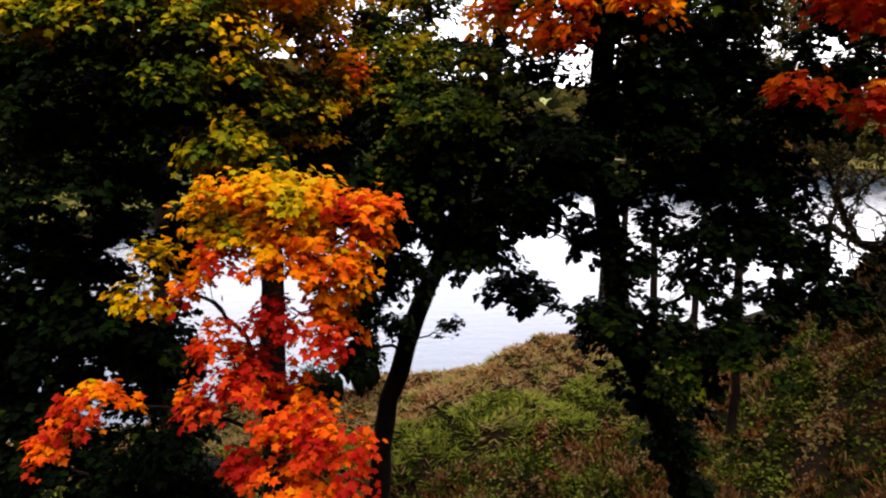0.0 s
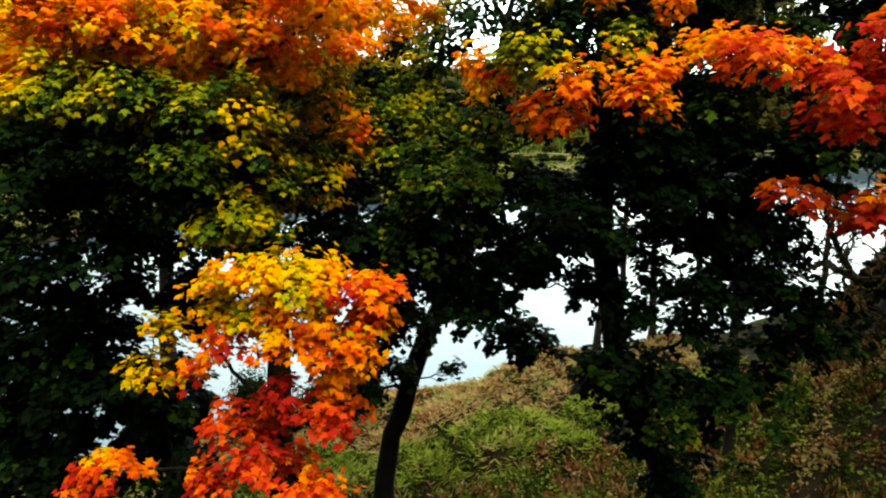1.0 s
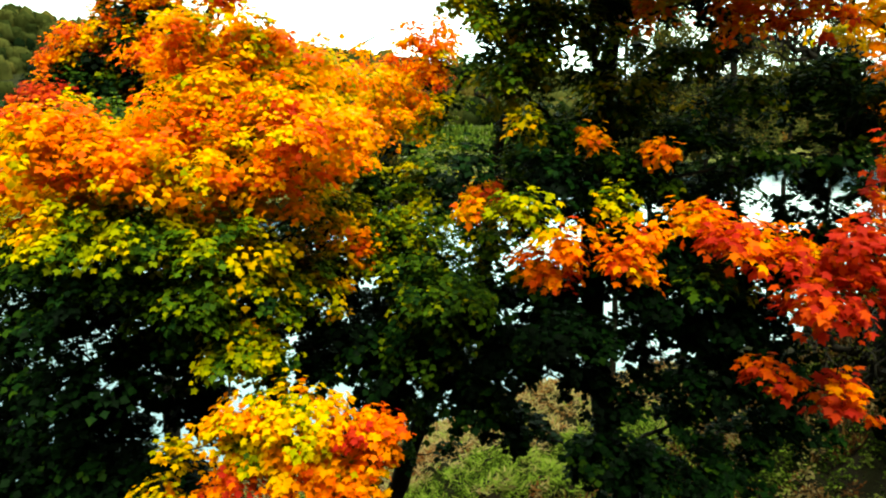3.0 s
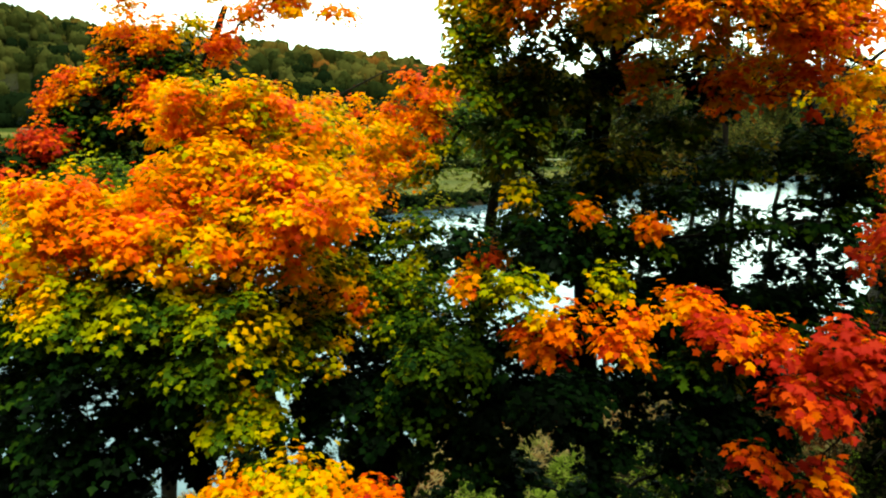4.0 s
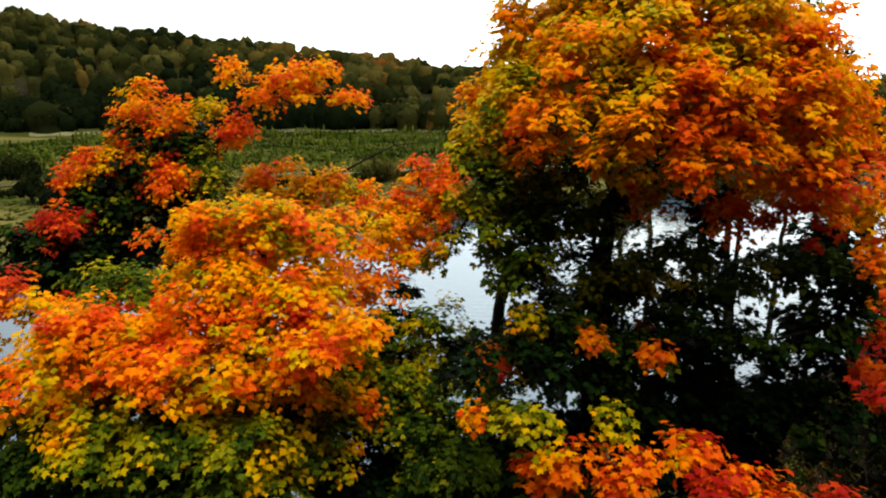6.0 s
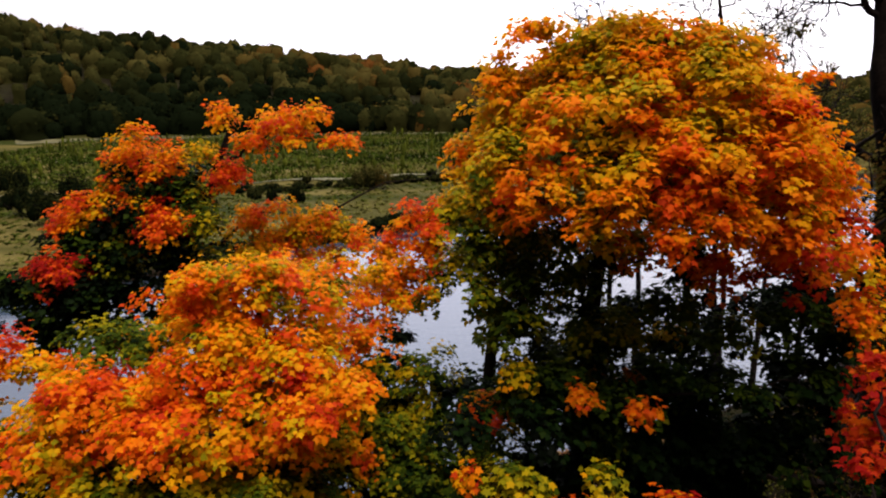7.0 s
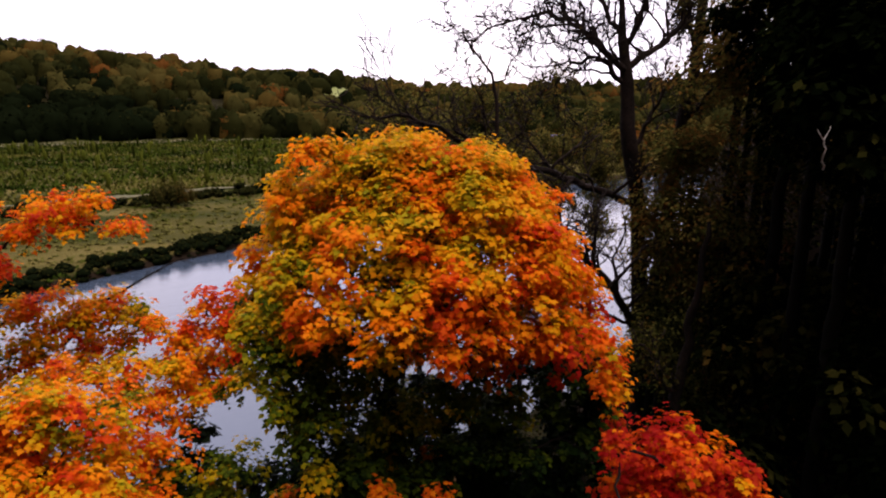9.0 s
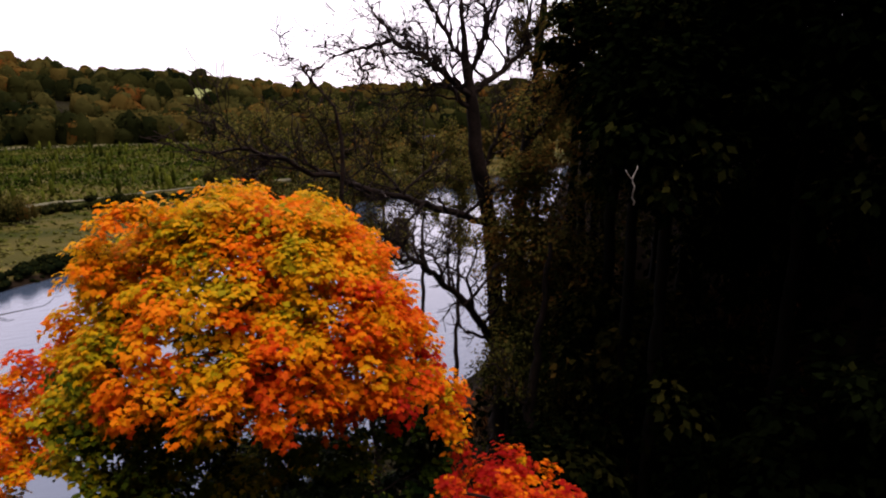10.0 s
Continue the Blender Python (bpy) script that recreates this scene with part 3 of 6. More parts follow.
A_TOP = [
    (-3.9, 12.6, 17.4, 1.31, 0.68, 0.62),
    (-2.6, 13.0, 17.2, 1.24, 0.70, 0.62),
    (-1.8, 13.4, 15.9, 0.71, 0.62, 0.66),
    (-5.0, 12.4, 17.2, 0.75, 0.65, 0.69),
    (-3.1, 12.0, 16.2, 1.38, 0.59, 0.61),
    (-4.3, 11.6, 16.2, 1.13, 0.62, 0.61),
    (-6.8, 13.2, 16.2, 1.28, 0.52, 0.26),
    (-8.2, 12.6, 15.9, 0.67, 0.45, 0.66),
    (-7.2, 12.4, 15.8, 0.55, 0.40, 0.68),
    (-5.3, 11.5, 15.9, 0.92, 0.56, 0.68),
    (-2.1, 12.6, 15.3, 0.79, 0.57, 0.58),
    (-3.5, 12.9, 17.8, 0.66, 0.28, 0.57),
    (-7.2, 11.6, 15.4, 0.83, 0.52, 0.65),
    (-6.3, 10.6, 16.1, 0.95, 0.67, 0.76),
    (-5.0, 10.4, 15.7, 0.86, 0.57, 0.66),
]
A_FACE = [
    (-6.4, 10.6, 15.9, 1.00, 0.66, 0.68),
    (-5.1, 10.4, 15.6, 1.09, 0.66, 0.67),
    (-3.8, 10.4, 15.7, 0.98, 0.66, 0.60),
    (-2.9, 10.8, 15.3, 0.80, 0.69, 0.55),
    (-6.1, 10.4, 14.7, 1.12, 0.56, 0.45),
    (-4.7, 10.2, 14.6, 0.99, 0.61, 0.33),
    (-3.5, 10.2, 14.3, 0.89, 0.66, 0.33),
    (-4.1, 10.0, 13.4, 0.89, 0.61, 0.20),
    (-5.5, 10.3, 13.6, 1.02, 0.57, 0.14),
    (-6.8, 10.4, 13.8, 0.91, 0.57, 0.15),
    (-3.2, 10.4, 13.3, 0.69, 0.69, 0.30),
    (-3.5, 9.8, 12.5, 0.67, 0.44, 0.33),
    (-5.9, 9.8, 14.5, 0.75, 0.38, 0.33),
    (-4.9, 9.8, 14.5, 0.75, 0.38, 0.33),
    (-3.9, 9.8, 14.4, 0.60, 0.38, 0.33),
]
A_CROWN = [
    (-4.5, 12.0, 17.8, 0.79, 0.45, 0.60),
    (-3.5, 12.2, 17.8, 0.82, 0.41, 0.59),
    (-4.0, 11.6, 16.8, 0.89, 0.50, 0.61),
    (-2.7, 11.4, 16.6, 0.91, 0.50, 0.61),
    (-4.5, 11.0, 16.4, 0.75, 0.42, 0.62),
    (-2.0, 11.0, 15.9, 0.80, 0.45, 0.65),
    (-3.3, 11.0, 16.1, 0.78, 0.44, 0.60),
]
A_BACK = [
    (-2.3, 9.9, 16.1, 0.55, 0.41, 0.72),
    (-1.6, 10.6, 16.2, 0.49, 0.39, 0.71),
    (-2.7, 13.5, 16.1, 1.08, 0.60, 0.65),
    (-4.0, 13.5, 16.4, 1.19, 0.59, 0.65),
    (-5.3, 13.7, 16.3, 1.09, 0.60, 0.71),
    (-6.6, 13.8, 15.7, 1.10, 0.61, 0.65),
    (-7.5, 13.0, 15.1, 1.17, 0.58, 0.67),
    (-5.6, 12.6, 14.8, 1.14, 0.63, 0.45),
    (-4.3, 13.0, 15.2, 1.17, 0.58, 0.61),
    (-2.7, 13.1, 14.9, 0.95, 0.59, 0.45),
    (-6.7, 12.4, 14.1, 1.14, 0.63, 0.30),
    (-8.0, 12.4, 13.8, 1.14, 0.63, 0.26),
    (-4.4, 12.4, 13.9, 1.14, 0.63, 0.26),
    (-3.4, 12.6, 13.5, 1.06, 0.64, 0.32),
    (-5.6, 12.2, 12.9, 1.26, 0.63, 0.11),
    (-2.0, 13.4, 14.2, 0.74, 0.61, 0.36),
]
A_RIM = [
    (-1.6, 15.4, 16.5, 0.50, 0.40, 0.67),
    (-1.0, 15.4, 16.2, 0.45, 0.38, 0.67),
    (-2.1, 15.4, 16.4, 0.50, 0.40, 0.66),
    (-2.0, 15.4, 15.8, 0.50, 0.40, 0.66),
    (-2.6, 15.4, 16.7, 0.55, 0.40, 0.66),
    (-3.2, 15.4, 17.0, 0.50, 0.40, 0.61),
    (-1.3, 15.4, 15.7, 0.40, 0.34, 0.66),
    (-2.3, 15.4, 17.2, 0.45, 0.36, 0.65),
    (-1.5, 15.4, 17.0, 0.40, 0.34, 0.64),
    (-0.3, 15.4, 16.4, 0.35, 0.30, 0.67),
    (-3.8, 15.4, 17.3, 0.50, 0.35, 0.61),
    (-1.0, 14.8, 15.5, 0.40, 0.35, 0.05),
    (-0.8, 14.8, 14.7, 0.40, 0.35, 0.05),
    (-1.4, 14.8, 14.6, 0.50, 0.40, 0.04),
]
M_HIGH = [
    (-0.2, 13.6, 15.1, 0.71, 0.71, 0.32),
    (-1.6, 14.0, 14.8, 0.70, 0.76, 0.31),
    (-0.5, 13.5, 14.3, 0.93, 0.74, 0.31),
    (-0.3, 12.4, 13.1, 1.05, 1.17, 0.20),
    (-1.2, 13.0, 13.9, 0.72, 0.72, 0.27),
    (0.9, 12.5, 14.9, 0.51, 0.32, 0.64),
]
M_SIDE = [
    (0.6, 13.6, 19.0, 0.60, 0.60, 0.25),
    (1.2, 13.5, 17.9, 0.73, 0.55, 0.20),
    (1.9, 13.0, 17.9, 0.71, 0.53, 0.20),
    (0.7, 13.8, 18.6, 0.61, 0.61, 0.25),
    (1.6, 13.4, 17.5, 0.75, 0.56, 0.20),
]
M_WEST = [
    (-0.4, 16.8, 17.9, 0.55, 0.45, 0.77),
    (-1.0, 16.8, 17.4, 0.50, 0.42, 0.81),
    (-0.3, 16.4, 17.1, 0.60, 0.45, 0.72),
    (-0.8, 16.8, 16.4, 0.50, 0.40, 0.67),
    (-1.4, 16.8, 17.2, 0.42, 0.42, 0.58),
    (-1.1, 16.4, 16.1, 0.42, 0.38, 0.77),
    (0.1, 16.8, 18.2, 0.45, 0.40, 0.75),
    (-0.1, 16.3, 17.6, 0.50, 0.42, 0.69),
    (0.2, 16.2, 16.6, 0.55, 0.40, 0.26),
    (-0.6, 16.4, 16.0, 0.40, 0.30, 0.30),
    (-0.7, 16.8, 18.3, 0.32, 0.30, 0.83),
    (-1.3, 16.8, 16.5, 0.36, 0.30, 0.69),
    (0.6, 16.0, 17.3, 0.50, 0.45, 0.22),
]
M_MORE = [
    (-1.5, 16.7, 17.2, 0.50, 0.40, 0.65),
    (-0.9, 16.7, 16.9, 0.50, 0.40, 0.73),
    (-0.3, 16.7, 17.3, 0.50, 0.40, 0.71),
    (-1.1, 16.7, 16.2, 0.50, 0.40, 0.71),
    (-1.7, 16.7, 16.6, 0.42, 0.36, 0.55),
    (-0.3, 16.7, 16.5, 0.50, 0.40, 0.63),
    (-0.7, 16.4, 15.8, 0.42, 0.34, 0.71),
    (0.2, 16.7, 17.9, 0.45, 0.36, 0.67),
    (-1.9, 16.7, 17.7, 0.30, 0.30, 0.67),
    (0.0, 16.2, 16.1, 0.40, 0.34, 0.30),
    (-0.7, 16.7, 17.9, 0.40, 0.36, 0.77),
]
M_UNDER = [
    (-2.0, 12.4, 11.9, 0.95, 0.83, 0.03),
    (-1.0, 12.2, 11.4, 0.95, 0.71, 0.03),
    (-2.8, 12.6, 11.0, 0.86, 0.74, 0.03),
    (1.1, 12.5, 11.2, 1.09, 0.73, 0.03),
    (0.8, 12.6, 12.2, 0.96, 0.72, 0.03),
    (-0.1, 12.0, 11.9, 0.93, 0.69, 0.07),
    (-0.5, 13.4, 13.5, 1.03, 0.69, 0.20),
    (1.1, 12.8, 12.6, 1.00, 0.78, 0.05),
    (0.2, 13.0, 10.8, 0.93, 0.58, 0.03),
    (-1.0, 13.0, 12.0, 0.80, 0.68, 0.07),
    (1.3, 13.0, 11.5, 0.92, 0.69, 0.03),
    (0.8, 14.2, 14.3, 1.32, 0.60, 0.06),
    (2.1, 14.0, 13.9, 0.84, 0.60, 0.05),
    (2.5, 14.0, 14.7, 1.06, 0.59, 0.05),
]
# dark filler behind the green leaves, coloured as if in deep shade
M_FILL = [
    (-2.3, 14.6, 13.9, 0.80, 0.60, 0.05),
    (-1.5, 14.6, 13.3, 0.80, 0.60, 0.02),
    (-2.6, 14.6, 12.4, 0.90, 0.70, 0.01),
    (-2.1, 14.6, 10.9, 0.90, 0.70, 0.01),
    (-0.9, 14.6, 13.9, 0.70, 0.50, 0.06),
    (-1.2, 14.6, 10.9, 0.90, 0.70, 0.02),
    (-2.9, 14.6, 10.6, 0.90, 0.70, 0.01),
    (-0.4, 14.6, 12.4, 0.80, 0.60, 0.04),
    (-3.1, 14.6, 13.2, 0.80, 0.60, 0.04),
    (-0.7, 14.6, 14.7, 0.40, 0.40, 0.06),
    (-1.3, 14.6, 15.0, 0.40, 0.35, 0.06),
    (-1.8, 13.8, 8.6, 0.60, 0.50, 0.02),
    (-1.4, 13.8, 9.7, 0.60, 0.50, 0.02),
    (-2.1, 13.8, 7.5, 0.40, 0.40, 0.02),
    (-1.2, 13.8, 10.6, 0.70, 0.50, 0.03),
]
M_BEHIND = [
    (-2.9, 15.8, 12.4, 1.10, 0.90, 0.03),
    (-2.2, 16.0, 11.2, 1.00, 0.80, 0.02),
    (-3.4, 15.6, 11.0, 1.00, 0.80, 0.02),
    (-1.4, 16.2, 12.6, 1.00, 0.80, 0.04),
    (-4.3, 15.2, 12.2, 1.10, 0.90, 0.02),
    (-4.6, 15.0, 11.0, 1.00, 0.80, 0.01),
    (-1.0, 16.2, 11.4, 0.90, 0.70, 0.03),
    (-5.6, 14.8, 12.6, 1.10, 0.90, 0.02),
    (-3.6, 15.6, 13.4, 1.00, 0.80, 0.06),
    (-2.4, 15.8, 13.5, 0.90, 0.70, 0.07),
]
M_LOW = [
    (-1.0, 12.8, 13.3, 0.98, 0.69, 0.25),
    (0.0, 11.6, 12.9, 1.06, 0.85, 0.17),
    (-0.6, 12.4, 11.7, 1.27, 0.69, 0.17),
    (0.5, 12.6, 10.6, 1.07, 0.95, 0.12),
    (-1.1, 13.2, 10.2, 0.65, 0.95, 0.07),
    (-1.7, 13.6, 8.7, 0.69, 0.88, 0.07),
    (-0.3, 13.2, 11.4, 1.17, 1.05, 0.12),
    (0.8, 12.8, 10.4, 0.81, 0.52, 0.07),
    (0.1, 12.8, 12.8, 1.22, 0.89, 0.25),
    (0.9, 13.0, 13.8, 1.00, 0.78, 0.25),
    (0.2, 14.2, 8.2, 0.31, 0.24, 0.07),
    (-2.1, 14.3, 7.3, 0.53, 0.47, 0.07),
    (-1.6, 13.9, 9.4, 0.82, 0.82, 0.07),
    (-1.9, 14.1, 7.8, 0.59, 0.72, 0.07),
    (-1.0, 14.1, 8.1, 0.47, 0.59, 0.07),
    (-0.7, 13.7, 9.7, 0.68, 0.68, 0.07),
]
B_FRONT = [
    (1.0, 12.5, 16.8, 0.45, 0.45, 0.29),
    (1.6, 12.0, 17.2, 0.78, 0.52, 0.29),
    (2.1, 11.6, 16.0, 0.77, 0.47, 0.18),
    (3.1, 11.6, 16.8, 0.84, 0.51, 0.29),
    (3.2, 11.4, 15.6, 0.68, 0.31, 0.18),
    (4.1, 11.8, 17.3, 0.85, 0.51, 0.21),
    (4.3, 11.4, 16.0, 0.76, 0.42, 0.13),
    (5.4, 11.8, 16.7, 0.77, 0.52, 0.21),
    (5.7, 11.6, 15.6, 0.78, 0.39, 0.13),
    (6.7, 12.0, 17.0, 0.78, 0.52, 0.13),
    (7.2, 12.0, 15.8, 0.80, 0.62, 0.12),
    (7.8, 12.2, 16.7, 0.62, 0.62, 0.13),
    (1.5, 12.0, 15.3, 0.63, 0.45, 0.18),
    (1.4, 12.6, 17.9, 0.54, 0.40, 0.29),
    (2.7, 12.0, 17.8, 0.68, 0.43, 0.29),
]
B_LOW = [
    (1.8, 12.4, 15.4, 0.83, 0.55, 0.14),
    (3.0, 12.6, 16.1, 0.83, 0.51, 0.14),
    (4.0, 12.2, 15.2, 0.73, 0.45, 0.14),
    (2.9, 12.0, 14.8, 0.81, 0.45, 0.14),
    (1.7, 13.4, 16.1, 0.78, 0.54, 0.14),
    (5.1, 13.0, 16.1, 0.86, 0.48, 0.14),
    (6.2, 14.0, 12.4, 0.98, 0.76, 0.01),
    (2.2, 11.0, 12.4, 1.05, 0.52, 0.01),
    (2.5, 13.0, 12.4, 1.21, 0.74, 0.01),
    (4.5, 13.0, 12.7, 1.20, 0.74, 0.01),
    (6.5, 13.6, 11.9, 1.08, 0.69, 0.01),
    (2.0, 13.4, 10.8, 0.88, 0.54, 0.01),
    (3.2, 13.0, 10.6, 0.67, 0.67, 0.01),
]
B_MID = [
    (1.5, 12.2, 16.9, 0.50, 0.40, 0.25),
    (2.1, 12.2, 16.2, 0.50, 0.40, 0.17),
    (1.5, 12.2, 15.5, 0.50, 0.40, 0.17),
    (2.3, 12.2, 15.3, 0.50, 0.40, 0.15),
    (2.9, 12.2, 16.4, 0.45, 0.35, 0.23),
    (3.4, 12.2, 15.3, 0.40, 0.30, 0.21),
    (2.9, 12.2, 15.8, 0.30, 0.25, 0.55),
    (4.5, 12.2, 16.6, 0.25, 0.20, 0.55),
    (3.8, 12.2, 15.6, 0.25, 0.25, 0.66),
    (1.8, 12.2, 17.6, 0.50, 0.40, 0.23),
    (2.8, 12.2, 17.1, 0.50, 0.35, 0.13),
    (2.7, 12.2, 14.6, 0.50, 0.40, 0.14),
    (3.5, 12.2, 14.2, 0.40, 0.30, 0.21),
    (0.8, 12.2, 17.3, 0.50, 0.40, 0.27),
    (0.9, 12.2, 18.2, 0.55, 0.40, 0.27),
]
# clumps below the dome: its shade is painted as near-black leaves
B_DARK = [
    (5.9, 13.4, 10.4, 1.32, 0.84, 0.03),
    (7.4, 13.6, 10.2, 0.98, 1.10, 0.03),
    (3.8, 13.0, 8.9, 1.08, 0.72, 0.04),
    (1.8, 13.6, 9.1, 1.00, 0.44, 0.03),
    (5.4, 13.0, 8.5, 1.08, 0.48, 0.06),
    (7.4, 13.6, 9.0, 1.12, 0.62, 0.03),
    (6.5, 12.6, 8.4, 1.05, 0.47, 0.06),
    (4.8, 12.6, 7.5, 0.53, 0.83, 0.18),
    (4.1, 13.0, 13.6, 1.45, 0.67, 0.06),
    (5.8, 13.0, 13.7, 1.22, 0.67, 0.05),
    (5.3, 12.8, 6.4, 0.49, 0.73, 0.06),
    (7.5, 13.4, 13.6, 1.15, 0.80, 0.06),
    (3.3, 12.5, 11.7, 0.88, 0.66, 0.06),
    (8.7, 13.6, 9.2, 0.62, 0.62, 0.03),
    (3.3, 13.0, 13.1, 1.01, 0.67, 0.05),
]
# more leaves under the dome, their gloom given by colour
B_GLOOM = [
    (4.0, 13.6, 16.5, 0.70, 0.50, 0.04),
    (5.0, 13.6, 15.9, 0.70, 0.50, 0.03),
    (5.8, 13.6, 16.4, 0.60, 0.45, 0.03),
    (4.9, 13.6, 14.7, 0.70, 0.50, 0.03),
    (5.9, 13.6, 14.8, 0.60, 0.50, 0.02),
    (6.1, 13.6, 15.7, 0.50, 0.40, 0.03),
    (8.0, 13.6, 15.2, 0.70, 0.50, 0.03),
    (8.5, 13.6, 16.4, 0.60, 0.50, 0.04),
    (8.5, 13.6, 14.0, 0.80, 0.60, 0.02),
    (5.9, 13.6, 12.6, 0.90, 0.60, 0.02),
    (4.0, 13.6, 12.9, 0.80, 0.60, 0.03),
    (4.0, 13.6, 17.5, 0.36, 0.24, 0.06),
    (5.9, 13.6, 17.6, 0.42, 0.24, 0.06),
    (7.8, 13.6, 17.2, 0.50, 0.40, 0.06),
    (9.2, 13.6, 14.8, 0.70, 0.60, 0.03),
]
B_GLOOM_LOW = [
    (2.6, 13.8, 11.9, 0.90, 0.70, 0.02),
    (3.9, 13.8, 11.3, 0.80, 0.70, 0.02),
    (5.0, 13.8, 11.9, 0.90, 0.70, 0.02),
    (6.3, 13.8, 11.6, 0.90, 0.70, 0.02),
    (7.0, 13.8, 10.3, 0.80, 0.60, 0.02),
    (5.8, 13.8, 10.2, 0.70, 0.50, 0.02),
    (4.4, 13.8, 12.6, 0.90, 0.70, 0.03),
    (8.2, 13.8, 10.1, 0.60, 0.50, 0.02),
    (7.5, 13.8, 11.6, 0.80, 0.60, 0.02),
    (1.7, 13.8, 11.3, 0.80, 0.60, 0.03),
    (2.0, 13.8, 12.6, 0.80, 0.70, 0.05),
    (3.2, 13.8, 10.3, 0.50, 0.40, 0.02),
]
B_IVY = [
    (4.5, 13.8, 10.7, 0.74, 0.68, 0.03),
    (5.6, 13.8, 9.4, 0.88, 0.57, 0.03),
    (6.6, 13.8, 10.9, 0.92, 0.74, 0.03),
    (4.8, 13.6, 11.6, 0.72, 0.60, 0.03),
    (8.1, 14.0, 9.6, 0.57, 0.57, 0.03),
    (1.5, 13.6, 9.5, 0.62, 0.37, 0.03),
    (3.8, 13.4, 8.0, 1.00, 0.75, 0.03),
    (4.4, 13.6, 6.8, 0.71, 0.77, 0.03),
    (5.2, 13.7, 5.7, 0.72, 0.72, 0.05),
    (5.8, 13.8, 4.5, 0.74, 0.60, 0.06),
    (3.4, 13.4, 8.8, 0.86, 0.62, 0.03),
    (5.8, 13.4, 7.6, 0.69, 0.69, 0.06),
    (6.5, 13.4, 8.6, 0.86, 0.56, 0.04),
    (5.3, 13.0, 7.6, 0.37, 0.61, 0.36),
    (5.6, 12.9, 5.8, 0.37, 0.50, 0.18),
    (4.9, 13.2, 8.2, 0.74, 0.55, 0.04),
]
B_DEEP = [
    (3.6, 13.5, 16.2, 1.27, 0.70, 0.28),
    (3.6, 13.4, 14.9, 1.29, 0.71, 0.13),
    (5.6, 13.4, 14.7, 1.31, 0.78, 0.13),
    (7.5, 13.4, 14.7, 0.71, 0.47, 0.05),
    (8.2, 12.6, 16.0, 0.74, 0.74, 0.07),
    (6.3, 13.2, 13.3, 1.45, 0.79, 0.05),
    (8.1, 13.0, 13.4, 1.18, 0.79, 0.05),
    (4.3, 13.0, 13.5, 1.29, 0.77, 0.05),
    (5.6, 13.6, 11.6, 1.08, 0.72, 0.04),
    (2.5, 13.2, 11.5, 0.93, 0.70, 0.05),
    (4.1, 13.4, 9.9, 0.73, 0.61, 0.04),
    (5.2, 13.6, 14.0, 1.39, 0.69, 0.06),
    (7.4, 13.8, 12.8, 1.08, 0.72, 0.04),
]
B_RIM = [
    (7.2, 13.5, 16.5, 1.14, 0.57, 0.05),
    (8.0, 13.5, 17.1, 1.01, 0.51, 0.06),
    (1.0, 12.3, 15.0, 0.47, 0.33, 0.80),
    (3.5, 10.4, 15.9, 0.28, 0.20, 0.74),
    (1.4, 11.0, 16.3, 0.31, 0.29, 0.40),
    (2.4, 10.6, 16.0, 0.28, 0.24, 0.70),
    (7.7, 11.2, 17.1, 0.49, 0.62, 0.66),
    (7.5, 11.4, 18.1, 0.55, 0.61, 0.62),
    (5.0, 11.4, 18.0, 0.69, 0.58, 0.86),
    (6.2, 11.2, 18.1, 0.70, 0.53, 0.84),
    (3.6, 12.0, 18.2, 0.47, 0.42, 0.84),
    (0.3, 10.6, 15.5, 0.61, 0.51, 0.04),
    (1.8, 10.8, 15.4, 0.73, 0.52, 0.04),
]
B_EAST = [
    (9.5, 14.0, 16.3, 0.29, 0.36, 0.95),
    (8.4, 12.3, 16.2, 0.29, 0.33, 0.95),
    (8.8, 12.6, 15.4, 0.29, 0.36, 0.95),
    (8.6, 12.4, 16.9, 0.23, 0.30, 0.95),
    (8.3, 12.2, 14.8, 0.23, 0.30, 0.95),
    (8.9, 12.8, 14.4, 0.29, 0.36, 0.95),
]
B_FACE = [
    (0.9, 12.9, 19.1, 0.68, 0.58, 0.48),
    (1.8, 12.5, 18.4, 0.76, 0.47, 0.42),
    (2.8, 12.1, 19.0, 0.73, 0.45, 0.52),
    (3.9, 12.3, 18.4, 0.75, 0.42, 0.44),
    (4.9, 12.3, 18.8, 0.74, 0.46, 0.57),
    (6.2, 12.7, 18.4, 0.78, 0.44, 0.54),
    (7.1, 12.7, 19.0, 0.67, 0.48, 0.58),
    (7.8, 13.1, 17.9, 0.61, 0.51, 0.52),
]
B_LEFT = [
    (0.8, 11.3, 20.0, 0.45, 0.38, 0.40),
    (0.5, 11.3, 19.4, 0.40, 0.36, 0.37),
    (1.0, 11.3, 19.2, 0.50, 0.40, 0.30),
    (1.6, 11.3, 18.7, 0.50, 0.40, 0.26),
    (0.8, 11.3, 18.6, 0.50, 0.40, 0.28),
    (0.3, 11.3, 19.0, 0.40, 0.36, 0.41),
    (1.5, 11.3, 18.0, 0.50, 0.40, 0.23),
    (2.2, 11.3, 18.8, 0.45, 0.36, 0.27),
    (0.6, 11.3, 17.9, 0.50, 0.40, 0.32),
    (1.1, 11.3, 20.3, 0.40, 0.36, 0.42),
    (1.8, 11.3, 19.4, 0.40, 0.34, 0.50),
    (2.1, 11.3, 18.1, 0.50, 0.40, 0.23),
    (1.4, 11.3, 17.3, 0.50, 0.40, 0.25),
    (2.8, 11.3, 19.3, 0.35, 0.30, 0.56),
    (1.1, 11.3, 16.9, 0.40, 0.34, 0.25),
    (0.3, 11.3, 18.3, 0.40, 0.34, 0.36),
]
